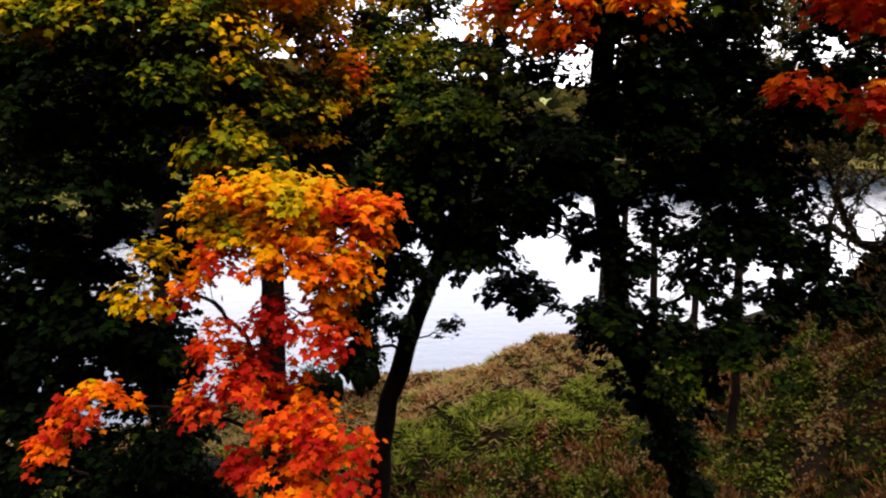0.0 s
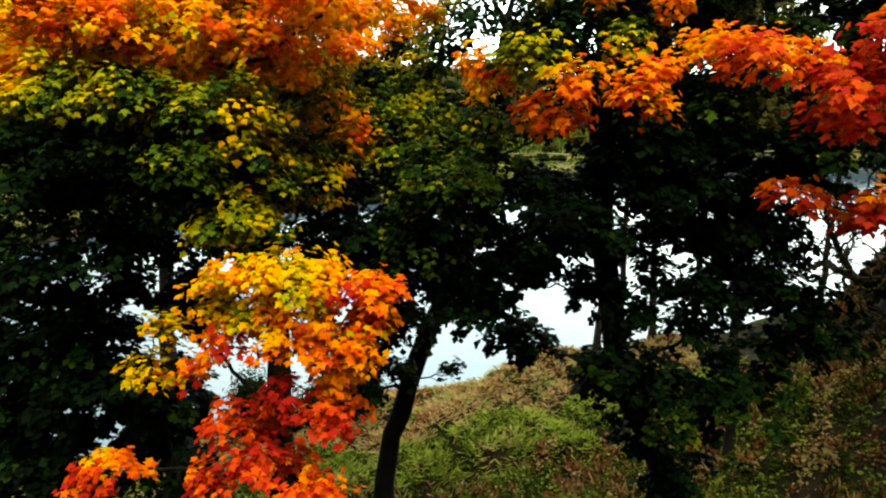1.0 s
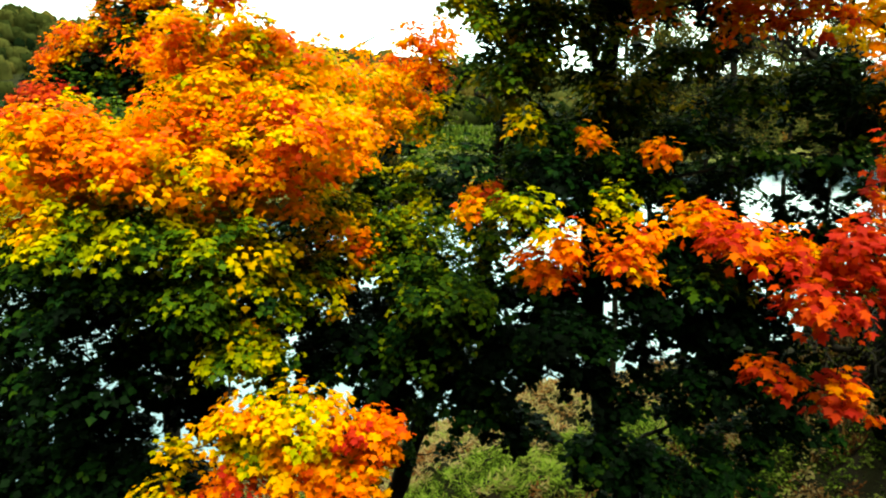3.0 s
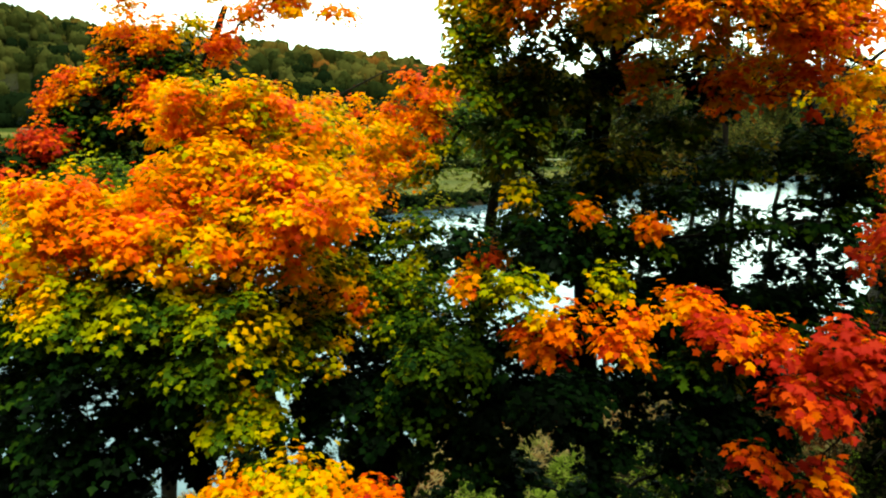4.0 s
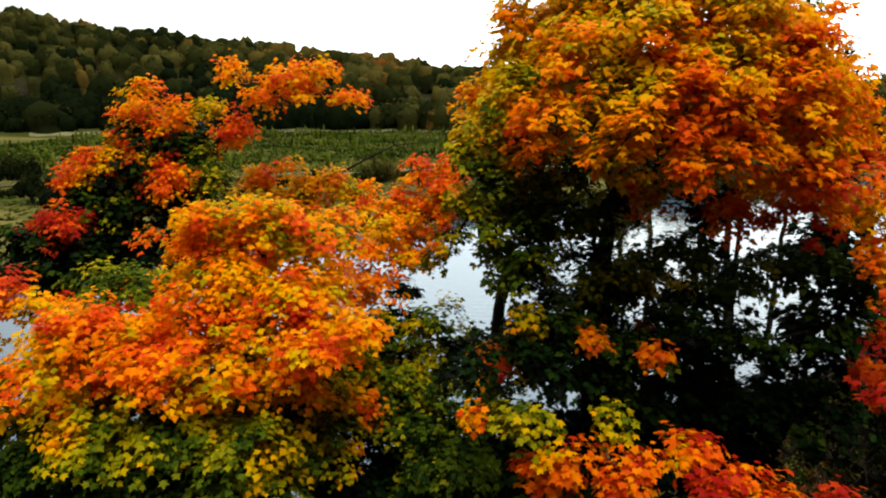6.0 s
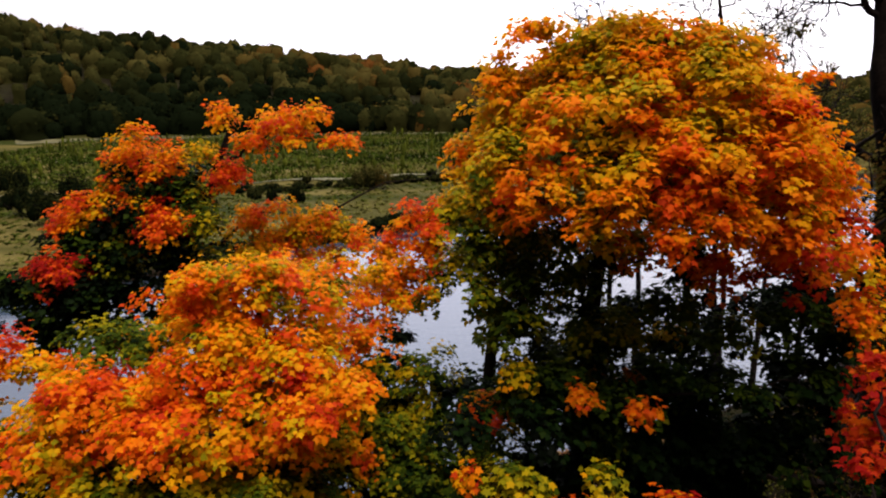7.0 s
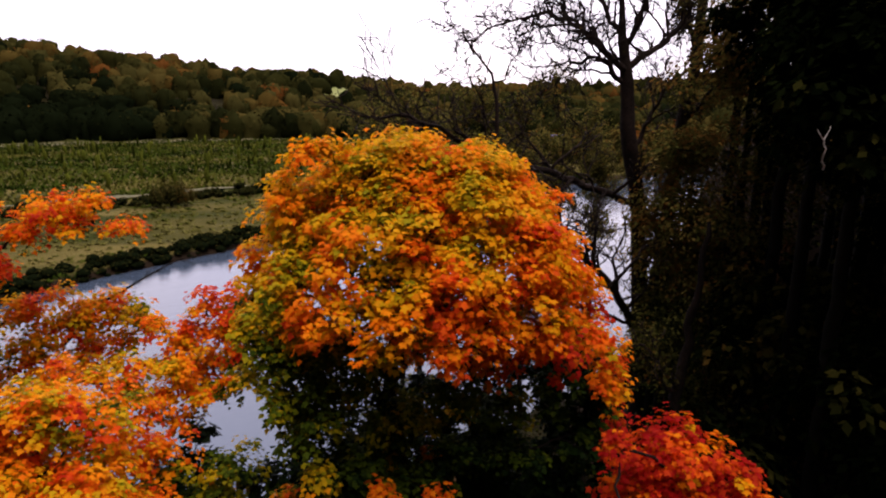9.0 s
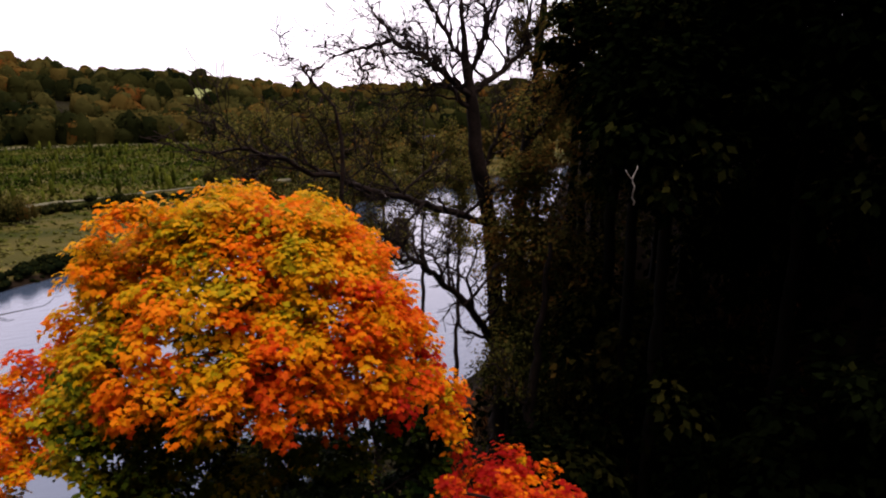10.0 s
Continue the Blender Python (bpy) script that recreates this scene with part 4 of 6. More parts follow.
C_BRANCH = [
    (1.2, 9.5, 15.0, 0.63, 0.37, 0.34),
    (1.4, 9.3, 14.3, 0.37, 0.34, 0.77),
    (1.8, 9.0, 14.7, 0.41, 0.39, 0.72),
    (2.5, 9.3, 15.2, 0.36, 0.34, 0.34),
    (2.7, 8.8, 14.8, 0.34, 0.28, 0.72),
    (2.6, 8.6, 14.4, 0.41, 0.35, 0.77),
    (3.5, 8.6, 15.1, 0.47, 0.25, 0.72),
    (3.7, 8.0, 14.9, 0.61, 0.32, 0.91),
    (4.3, 7.6, 14.8, 0.59, 0.31, 0.99),
    (4.7, 7.2, 15.1, 0.40, 0.29, 0.91),
    (5.1, 7.0, 14.8, 0.42, 0.34, 0.99),
    (4.3, 7.0, 14.5, 0.55, 0.23, 0.91),
    (0.4, 9.8, 15.0, 0.23, 0.28, 0.72),
    (1.7, 9.2, 14.1, 0.37, 0.21, 0.77),
    (3.5, 8.2, 14.3, 0.42, 0.24, 0.20),
]
C_TOP = [
    (8.2, 9.5, 16.4, 1.23, 0.67, 0.89),
    (9.2, 9.0, 16.0, 0.61, 0.56, 0.92),
    (7.4, 9.8, 15.8, 0.68, 0.62, 0.87),
    (4.1, 7.5, 13.3, 0.29, 0.25, 1.00),
    (4.7, 7.0, 13.2, 0.34, 0.33, 1.00),
    (4.8, 7.2, 14.7, 0.39, 0.39, 1.00),
    (8.4, 8.8, 15.6, 1.20, 0.65, 0.92),
    (7.8, 9.2, 15.7, 0.90, 0.50, 0.86),
    (5.9, 8.0, 16.3, 0.23, 0.35, 0.92),
    (6.5, 9.0, 17.2, 0.22, 0.29, 0.92),
    (9.2, 8.4, 15.3, 0.86, 0.65, 0.87),
    (4.8, 7.4, 13.2, 0.32, 0.25, 1.00),
    (4.6, 7.4, 14.2, 0.47, 0.27, 1.00),
]
D_TOP = [
    (-5.9, 18.6, 20.6, 0.46, 0.52, 0.73),
    (-4.3, 18.2, 20.5, 0.83, 0.57, 0.71),
    (-3.3, 18.0, 20.7, 0.53, 0.36, 0.71),
    (-2.6, 18.0, 20.0, 0.54, 0.36, 0.79),
    (-5.6, 17.6, 19.2, 0.53, 0.53, 0.93),
    (-5.0, 18.1, 20.0, 0.60, 0.51, 0.73),
    (-8.7, 19.2, 19.5, 0.84, 0.55, 0.79),
    (-7.7, 18.8, 19.2, 0.76, 0.54, 0.75),
    (-7.6, 18.2, 17.9, 0.81, 0.65, 0.87),
    (-10.9, 20.0, 17.5, 0.94, 0.58, 0.81),
    (-10.8, 18.2, 16.4, 0.89, 0.48, 1.09),
    (-9.0, 18.8, 16.8, 1.14, 0.81, 0.30),
    (-7.0, 18.6, 18.4, 0.54, 0.87, 0.30),
    (-9.5, 19.6, 18.4, 0.77, 0.83, 0.30),
    (-9.8, 19.0, 16.1, 1.16, 0.83, 0.15),
    (-3.8, 18.0, 20.1, 0.60, 0.45, 0.69),
]
D_LOW = [
    (-9.8, 18.4, 17.8, 0.70, 0.50, 0.72),
    (-10.3, 17.6, 16.6, 0.91, 0.68, 0.98),
    (-7.6, 17.8, 17.7, 0.76, 0.61, 0.80),
    (-6.3, 17.6, 17.7, 0.55, 0.76, 0.28),
    (-9.5, 18.8, 16.9, 1.29, 0.97, 0.12),
    (-8.8, 18.6, 18.2, 1.10, 0.63, 0.60),
    (-12.2, 19.0, 14.6, 1.18, 1.01, 0.10),
    (-10.5, 19.4, 15.1, 1.37, 0.86, 0.12),
]
D_FACE = [
    (-8.3, 18.4, 20.1, 0.55, 0.42, 0.68),
    (-7.2, 18.4, 19.6, 0.55, 0.42, 0.68),
    (-7.8, 18.4, 19.1, 0.50, 0.40, 0.72),
    (-9.0, 18.4, 18.7, 0.55, 0.42, 0.72),
    (-10.0, 18.4, 18.3, 0.55, 0.42, 0.80),
    (-10.5, 18.4, 17.6, 0.55, 0.42, 0.82),
    (-6.5, 18.4, 19.8, 0.45, 0.36, 0.52),
    (-8.7, 18.4, 17.8, 0.50, 0.40, 0.08),
    (-6.8, 18.4, 18.3, 0.50, 0.40, 0.33),
    (-7.3, 18.4, 18.7, 0.50, 0.40, 0.10),
]
# core clumps with the crown's inner shade put into their leaf colour
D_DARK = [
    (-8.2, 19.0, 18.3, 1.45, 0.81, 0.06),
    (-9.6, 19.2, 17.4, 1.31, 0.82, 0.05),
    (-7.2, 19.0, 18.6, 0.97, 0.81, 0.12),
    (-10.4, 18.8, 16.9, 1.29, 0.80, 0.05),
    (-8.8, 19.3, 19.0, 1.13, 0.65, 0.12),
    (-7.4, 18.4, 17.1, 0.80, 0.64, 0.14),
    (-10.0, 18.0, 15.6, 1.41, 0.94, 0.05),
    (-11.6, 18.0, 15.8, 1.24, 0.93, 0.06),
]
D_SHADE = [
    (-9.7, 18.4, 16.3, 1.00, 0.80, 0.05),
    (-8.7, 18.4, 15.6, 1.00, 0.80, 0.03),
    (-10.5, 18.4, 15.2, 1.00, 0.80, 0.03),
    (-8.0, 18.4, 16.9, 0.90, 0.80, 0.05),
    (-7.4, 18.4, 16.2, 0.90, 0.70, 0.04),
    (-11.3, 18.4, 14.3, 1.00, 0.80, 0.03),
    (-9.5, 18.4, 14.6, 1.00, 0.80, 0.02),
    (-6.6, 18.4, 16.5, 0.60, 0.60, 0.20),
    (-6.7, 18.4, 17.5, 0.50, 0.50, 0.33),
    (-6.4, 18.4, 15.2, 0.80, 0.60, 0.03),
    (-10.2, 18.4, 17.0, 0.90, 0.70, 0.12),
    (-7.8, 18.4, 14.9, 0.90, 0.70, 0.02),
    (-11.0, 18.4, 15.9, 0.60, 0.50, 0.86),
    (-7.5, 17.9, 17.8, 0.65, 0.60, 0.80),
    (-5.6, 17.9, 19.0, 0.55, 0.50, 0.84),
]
E_TOP = [
    (-4.1, 19.6, 17.5, 0.55, 0.36, 0.63),
    (-3.4, 19.6, 17.7, 0.45, 0.30, 0.65),
    (-2.7, 19.6, 17.3, 0.50, 0.38, 0.49),
    (-4.5, 19.6, 17.2, 0.40, 0.30, 0.61),
    (-2.4, 19.6, 16.8, 0.30, 0.25, 0.71),
    (-3.9, 19.6, 17.0, 0.45, 0.30, 0.61),
    (-5.4, 19.6, 17.3, 0.35, 0.30, 0.50),
    (-6.2, 19.6, 17.2, 0.30, 0.28, 0.53),
]
E_MORE = [
    (-5.1, 19.4, 17.2, 0.45, 0.32, 0.60),
    (-4.3, 19.4, 17.2, 0.50, 0.36, 0.64),
    (-3.2, 19.4, 17.6, 0.50, 0.36, 0.62),
    (-2.5, 19.4, 16.9, 0.40, 0.36, 0.56),
    (-3.9, 19.4, 16.4, 0.50, 0.36, 0.62),
    (-5.2, 19.4, 16.4, 0.50, 0.36, 0.58),
    (-6.0, 19.4, 16.4, 0.45, 0.36, 0.54),
    (-3.0, 19.4, 16.3, 0.40, 0.30, 0.64),
    (-5.5, 19.4, 17.6, 0.50, 0.34, 0.70),
    (-4.5, 19.4, 17.0, 0.50, 0.34, 0.70),
    (-3.2, 19.4, 16.5, 0.50, 0.34, 0.70),
    (-2.2, 19.4, 15.6, 0.50, 0.34, 0.70),
    (-4.3, 19.4, 15.6, 0.50, 0.34, 0.70),
    (-5.5, 19.4, 16.1, 0.50, 0.34, 0.70),
    (-3.0, 19.4, 14.8, 0.50, 0.34, 0.70),
]
E_LOW = [
    (-5.5, 19.2, 17.8, 0.50, 0.36, 0.66),
    (-4.6, 19.2, 18.0, 0.50, 0.36, 0.62),
    (-3.9, 19.2, 17.3, 0.55, 0.40, 0.64),
    (-3.0, 19.2, 17.1, 0.55, 0.40, 0.62),
    (-2.3, 19.2, 16.7, 0.45, 0.36, 0.66),
    (-5.3, 19.2, 16.8, 0.60, 0.42, 0.68),
    (-4.3, 19.2, 16.3, 0.60, 0.42, 0.66),
    (-3.5, 19.2, 15.9, 0.55, 0.40, 0.66),
    (-6.1, 19.2, 15.8, 0.60, 0.42, 0.72),
    (-4.9, 19.2, 15.6, 0.60, 0.42, 0.70),
]


def ground_z(x, y):
    return float(height(x, y))


def trunk(*rows):
    """A trunk's way (x, y, z, radius), its first point set on the ground."""
    x, y, _, r = rows[0]
    return [(x, y, ground_z(x, y) - 0.15, r), *rows[1:]]


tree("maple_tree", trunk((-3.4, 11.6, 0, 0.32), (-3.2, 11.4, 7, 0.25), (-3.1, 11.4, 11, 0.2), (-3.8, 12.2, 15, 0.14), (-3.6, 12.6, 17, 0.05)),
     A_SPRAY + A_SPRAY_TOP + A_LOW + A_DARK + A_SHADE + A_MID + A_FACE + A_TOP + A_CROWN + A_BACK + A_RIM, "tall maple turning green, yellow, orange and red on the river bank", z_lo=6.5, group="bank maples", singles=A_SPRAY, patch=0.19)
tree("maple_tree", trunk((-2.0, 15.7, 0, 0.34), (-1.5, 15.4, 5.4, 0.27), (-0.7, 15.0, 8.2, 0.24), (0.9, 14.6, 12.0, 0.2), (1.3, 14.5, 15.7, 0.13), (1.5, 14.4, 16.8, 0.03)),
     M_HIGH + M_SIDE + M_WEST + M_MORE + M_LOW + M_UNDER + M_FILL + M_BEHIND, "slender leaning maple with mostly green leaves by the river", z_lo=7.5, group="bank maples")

# the great dome: clumps over the upper half of a rounded crown, redder towards its lower rim
DOME_C, DOME_R = np.array((3.92, 12.7, 18.8)), np.array((3.68, 3.7, 3.85))
SHOULDER = [(1.2, 12.3, 21.7), (1.4, 12.3, 22.1), (1.7, 12.3, 22.3), (1.1, 12.3, 21.4), (2.0, 12.3, 22.4), (1.3, 12.3, 21.5)]
dome = []
for i in range(270):
    h = 1 - 1.0 * (i + 0.5) / 270
    a = i * 2.39996
    s = math.sqrt(max(0.0, 1 - h * h))
    d = np.array((s * math.cos(a), s * math.sin(a), h))
    if (d[1] > 0.5 and h < 0.45) or (d[0] > 0.7 and h < 0.10) or (d[0] < 0.3 and h < 0.07):
        continue
    if d[0] < -0.2 and h < 0.3 and RNG.random() < 0.55:
        continue
    r = 0.34 + 0.24 * RNG.random()
    q = DOME_C + d * (DOME_R - 0.35) * RNG.uniform(0.88, 1.05) * (1 + 0.05 * math.sin(5 * a) * s)
    q[2] -= 0.3 * max(0.0, d[0]) * (1 - h)
    ripe = 0.60 + 0.05 * d[0] + (0.30 if d[0] > -0.35 else 0.05) * max(0.0, 0.62 - h) + RNG.normal() * 0.06
    dome.append((*[round(float(k), 2) for k in q], r, r * 0.7, ripe))
# a full shoulder on one side of the top
for x, y, z in SHOULDER:
    dome.append((x, y, z, 0.36, 0.26, 0.58))
# greener leaves within the crown; below, dark ones with its shade put into their colour
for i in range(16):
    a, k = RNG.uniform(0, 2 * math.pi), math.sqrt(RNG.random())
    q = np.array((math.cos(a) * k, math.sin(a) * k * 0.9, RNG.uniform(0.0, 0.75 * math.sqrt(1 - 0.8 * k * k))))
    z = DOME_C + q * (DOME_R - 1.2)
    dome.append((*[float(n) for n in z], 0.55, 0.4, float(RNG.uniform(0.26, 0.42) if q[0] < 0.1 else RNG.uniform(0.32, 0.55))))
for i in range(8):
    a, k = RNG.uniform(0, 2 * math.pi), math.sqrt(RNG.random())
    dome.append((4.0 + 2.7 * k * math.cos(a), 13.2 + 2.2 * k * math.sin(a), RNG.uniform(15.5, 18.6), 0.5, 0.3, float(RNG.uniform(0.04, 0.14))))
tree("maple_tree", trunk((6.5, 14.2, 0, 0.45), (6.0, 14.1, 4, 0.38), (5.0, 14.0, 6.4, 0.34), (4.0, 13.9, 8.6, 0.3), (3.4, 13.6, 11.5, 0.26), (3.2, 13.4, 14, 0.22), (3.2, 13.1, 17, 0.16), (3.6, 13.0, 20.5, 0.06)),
     dome + B_FRONT + B_LOW + B_MID + B_DARK + B_GLOOM + B_GLOOM_LOW + B_IVY + B_DEEP + B_RIM + B_EAST + B_FACE + B_LEFT, "broad domed maple, orange crown above green leaves painted dark with shade", z_lo=6.0, group="bank maples", jitter=0.045, patch=0.11, singles=B_RIM)
tree("maple_tree", trunk((8.8, 8.6, 0, 0.26), (8.6, 8.6, 9, 0.2), (8.4, 8.9, 14, 0.13), (8.3, 9.1, 16, 0.05)),
     C_BRANCH + C_TOP, label="lower maple with deep red and orange leaves on the bank", z_lo=8.5, group="bank maples", patch=0.12, jitter=0.08, singles=C_BRANCH)
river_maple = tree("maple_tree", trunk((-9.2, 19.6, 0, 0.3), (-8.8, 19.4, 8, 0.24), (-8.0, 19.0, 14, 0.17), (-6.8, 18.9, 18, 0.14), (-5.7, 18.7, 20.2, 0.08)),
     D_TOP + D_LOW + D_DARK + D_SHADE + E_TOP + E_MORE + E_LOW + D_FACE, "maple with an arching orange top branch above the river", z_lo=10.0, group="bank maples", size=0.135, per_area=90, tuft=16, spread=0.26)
twig_way = np.array([(-4.8, 19.8, 16.3), (-3.6, 19.8, 17.5), (-2.5, 19.8, 18.1), (-1.5, 19.8, 18.6), (-0.3, 19.8, 18.7)])
part_mesh("limb", raw_mesh("limb", *join([tube(twig_way, np.linspace(0.055, 0.008, 5), 6)]
          + [tube(wander(twig_way[k], twig_way[k] + np.array((0.5, 0.1, 0.2 * (-1) ** k)), 4, 0.05), np.linspace(0.014, 0.004, 4), 3) for k in (1, 2, 2, 3, 3, 4)]), mat=M_BARK, smooth=True), river_maple, "bare twig reaching over the river")

# ---------------------------------------------------------------- oaks and slender trees on the right bank


def gnarled(start, way, length, radius, depth, out, bend=0.34, leafy=None, thin=0.018):
    """A crooked limb that forks again and again; gathers tubes in out and twig ends in leafy."""
    steps = 6 if depth > 0 else 3
    p = [np.array(start, dtype=float)]
    d = unit(np.array(way, dtype=float))
    for _ in range(steps):
        d = unit(d + RNG.normal(size=3) * bend + np.array((0, 0, 0.04)))
        p.append(p[-1] + d * length / steps)
    out.append(tube(p, np.linspace(radius, max(thin, radius * 0.6), steps + 1), 6 if radius > 0.05 else 3))
    if leafy is not None and depth < 2:
        leafy.extend(p[1:])
    if depth == 0:
        return
    for k in range(4 if depth > 1 else 5):
        at = p[-1] if k < 2 else p[RNG.integers(2, steps)]
        w = unit(d + RNG.normal(size=3) * 0.6)
        gnarled(at, w, length * RNG.uniform(0.55, 0.8), max(thin, radius * 0.58 * (0.95 if k == 0 else 0.75)), depth - 1, out, bend * 1.05, leafy, thin)


def bare_tree(name, path, limbs, label, group, depth=3, bend=0.34, leaf_ripe=0.7, leaves=1, leaf_size=0.11, twig=0.9, bark=None, more=1, hold=0.22, leaf=None):
    """A tree seen mostly as wood: a trunk, limbs along given lines (points and first radius), twigs that fork from them, and few leaves."""
    bark = bark or M_OAK
    root = thing(name, path[0][:3], label, "tree", group)
    p = np.array(path)
    zs = np.linspace(p[0, 2], p[-1, 2], 24)
    line = np.stack([np.interp(zs, p[:, 2], p[:, i]) for i in range(3)], 1) + RNG.normal(size=(24, 3)) * 0.05
    rr = np.interp(zs, p[:, 2], p[:, 3]) * RNG.uniform(0.9, 1.1, 24)
    rr[0] *= 1.6
    part_mesh("trunk", raw_mesh("trunk", *tube(line, rr, 12), mat=bark, smooth=True), root)
    ends = []
    for pts, r0 in limbs:
        pts = np.array(pts, dtype=float)
        k = len(pts)
        s = np.linspace(0, k - 1, 4 * k)
        way = np.stack([np.interp(s, np.arange(k), pts[:, i]) for i in range(3)], 1)
        way[1:-1] += RNG.normal(size=(len(s) - 2, 3)) * 0.07
        rad = np.linspace(r0, max(0.018, r0 * hold), len(s))
        bits = [tube(way, rad, 8)]
        for n in list(range(2, len(s))) * more:
            d = unit(way[n] - way[n - 2]) + RNG.normal(size=3) * 0.6 + np.array((0, 0, 0.25))
            gnarled(way[n], d, twig * RNG.uniform(0.7, 1.3), rad[n] * 0.55, depth - 1, bits, bend, leafy=ends)
        gnarled(way[-1], way[-1] - way[-3], twig, rad[-1], depth - 1, bits, bend, leafy=ends)
        part_mesh("limb", raw_mesh("limb", *join(bits), mat=bark, smooth=True), root)
    if leaves and ends:
        e = np.array(ends)
        e = e[RNG.random(len(e)) < leaves] if leaves < 1 else np.repeat(e, int(leaves), axis=0)
        pos = e + RNG.normal(size=e.shape) * 0.10
        a = leaf_arrays(pos, RNG.normal(size=e.shape) + np.array((0, 0, 0.8)), RNG.normal(size=e.shape), RNG.uniform(0.7, 1.3, len(e)) * leaf_size,
                        np.clip(leaf_ripe + RNG.normal(size=len(e)) * 0.18, 0, 1), "oval")
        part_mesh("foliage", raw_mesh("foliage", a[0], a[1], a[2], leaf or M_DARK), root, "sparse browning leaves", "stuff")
    return root


OLD_LIMBS = [([(17.0, 24.0, 18.6), (13.6, 23.5, 19.8), (11.6, 23.0, 20.4), (9.3, 22.5, 21.2), (7.1, 22.0, 22.1), (5.7, 21.5, 22.6)], 0.17),
           ([(17.6, 23.8, 12.0), (15.3, 22.5, 15.1), (13.4, 22.0, 16.8), (12.1, 21.5, 17.9), (10.7, 21.0, 18.4)], 0.2),
           ([(15.9, 24.0, 24.3), (14.9, 23.8, 24.9), (13.2, 23.5, 26.0), (11.8, 23.2, 26.3), (10.6, 23.0, 26.0)], 0.15),
           ([(16.1, 24.0, 24.4), (17.6, 24.0, 25.4), (18.8, 24.0, 26.4), (19.0, 24.0, 28.2)], 0.16)]
OLD_LIMBS += [([(15.9, 24.0, 25.0), (16.4, 24.0, 26.4), (17.0, 24.2, 27.3), (17.8, 24.4, 28.6)], 0.13),
           ([(16.0, 24.0, 23.5), (14.8, 23.8, 24.6), (13.7, 23.6, 24.6), (12.6, 23.4, 24.4)], 0.13),
           ([(15.8, 24.0, 25.6), (14.9, 24.3, 26.8), (14.2, 24.6, 28.0), (13.0, 24.8, 29.0)], 0.12),
           ([(16.4, 24.0, 21.0), (17.2, 23.8, 22.2), (17.6, 23.6, 23.4), (18.4, 23.4, 24.4)], 0.11)]
bare_tree("oak_tree", trunk((18.2, 24.2, 0, 0.55), (17.8, 24.0, 11.6, 0.42), (17.0, 24.0, 18.5, 0.36), (16.1, 24.0, 22.8, 0.32), (15.9, 24.0, 24.4, 0.26), (15.6, 24.0, 26.1, 0.14), (15.4, 24.0, 28.5, 0.07)),
          OLD_LIMBS,
          "gnarled old oak, nearly bare, against the white sky", "bank oaks", depth=3, bend=0.20, leaves=0.02, hold=0.36, twig=1.5)
bare_tree("oak_tree", trunk((18.9, 25.4, 0, 0.42), (19.2, 25.2, 14, 0.34), (19.7, 25.0, 22.1, 0.28), (20.2, 25.0, 24.8, 0.24), (20.3, 25.0, 27.0, 0.2), (20.5, 25.0, 31.0, 0.1)),
          [([(19.7, 25.0, 22.0), (20.8, 24.5, 23.4), (22.4, 24.2, 25.0), (23.6, 24.0, 26.4)], 0.13),
           ([(20.3, 25.0, 26.0), (21.5, 24.8, 27.4), (23.0, 24.6, 28.8)], 0.12),
           ([(20.2, 25.0, 25.0), (19.4, 24.8, 26.4), (19.2, 24.6, 28.6)], 0.1)],
          "dark upright oak with browning leaves on the bank", "bank oaks", depth=3, leaves=5, leaf_ripe=0.75, leaf=M_OLIVE)
bare_tree("oak_tree", trunk((10.6, 21.6, 0, 0.16), (9.8, 21.0, 12, 0.12), (8.7, 20.5, 21.7, 0.075), (8.5, 20.5, 24.0, 0.05), (7.6, 20.5, 25.0, 0.025)),
          [([(8.6, 20.5, 23.4), (9.4, 20.7, 24.4), (9.9, 20.8, 25.3)], 0.035), ([(8.7, 20.5, 22.0), (8.0, 20.4, 23.4), (7.4, 20.4, 24.2)], 0.032),
           ([(8.2, 20.5, 24.4), (7.6, 20.3, 25.0), (6.9, 20.2, 25.6)], 0.03), ([(8.7, 20.5, 21.0), (9.6, 20.4, 22.2), (10.3, 20.3, 23.4)], 0.032)],
          "slender young oak with fine bare twigs", "bank oaks", depth=2, leaves=0.3, twig=0.7)

bare_tree("oak_tree", trunk((16.6, 19.4, 0, 0.4), (16.0, 19.0, 6, 0.34), (15.2, 18.4, 9.0, 0.28), (15.4, 18.2, 14.0, 0.18), (16.0, 18.2, 19.0, 0.07)),
          [([(15.2, 18.4, 9.3), (14.0, 18.0, 8.3), (12.5, 17.6, 9.2), (11.2, 17.2, 9.8), (10.1, 16.9, 10.2), (9.1, 16.6, 10.5)], 0.2), ([(11.2, 17.2, 9.8), (10.4, 16.9, 10.9), (10.1, 16.8, 11.7), (9.8, 16.8, 12.1)], 0.1), ([(10.4, 16.9, 10.9), (11.2, 17.1, 11.3), (12.1, 17.3, 11.5)], 0.08),
           ([(15.3, 18.3, 12.0), (14.4, 18.0, 13.4), (13.6, 17.8, 14.6)], 0.1)],
          "dark oak with a low crooked limb above the slope", "bank oaks", depth=2, leaves=2, leaf_ripe=0.6)

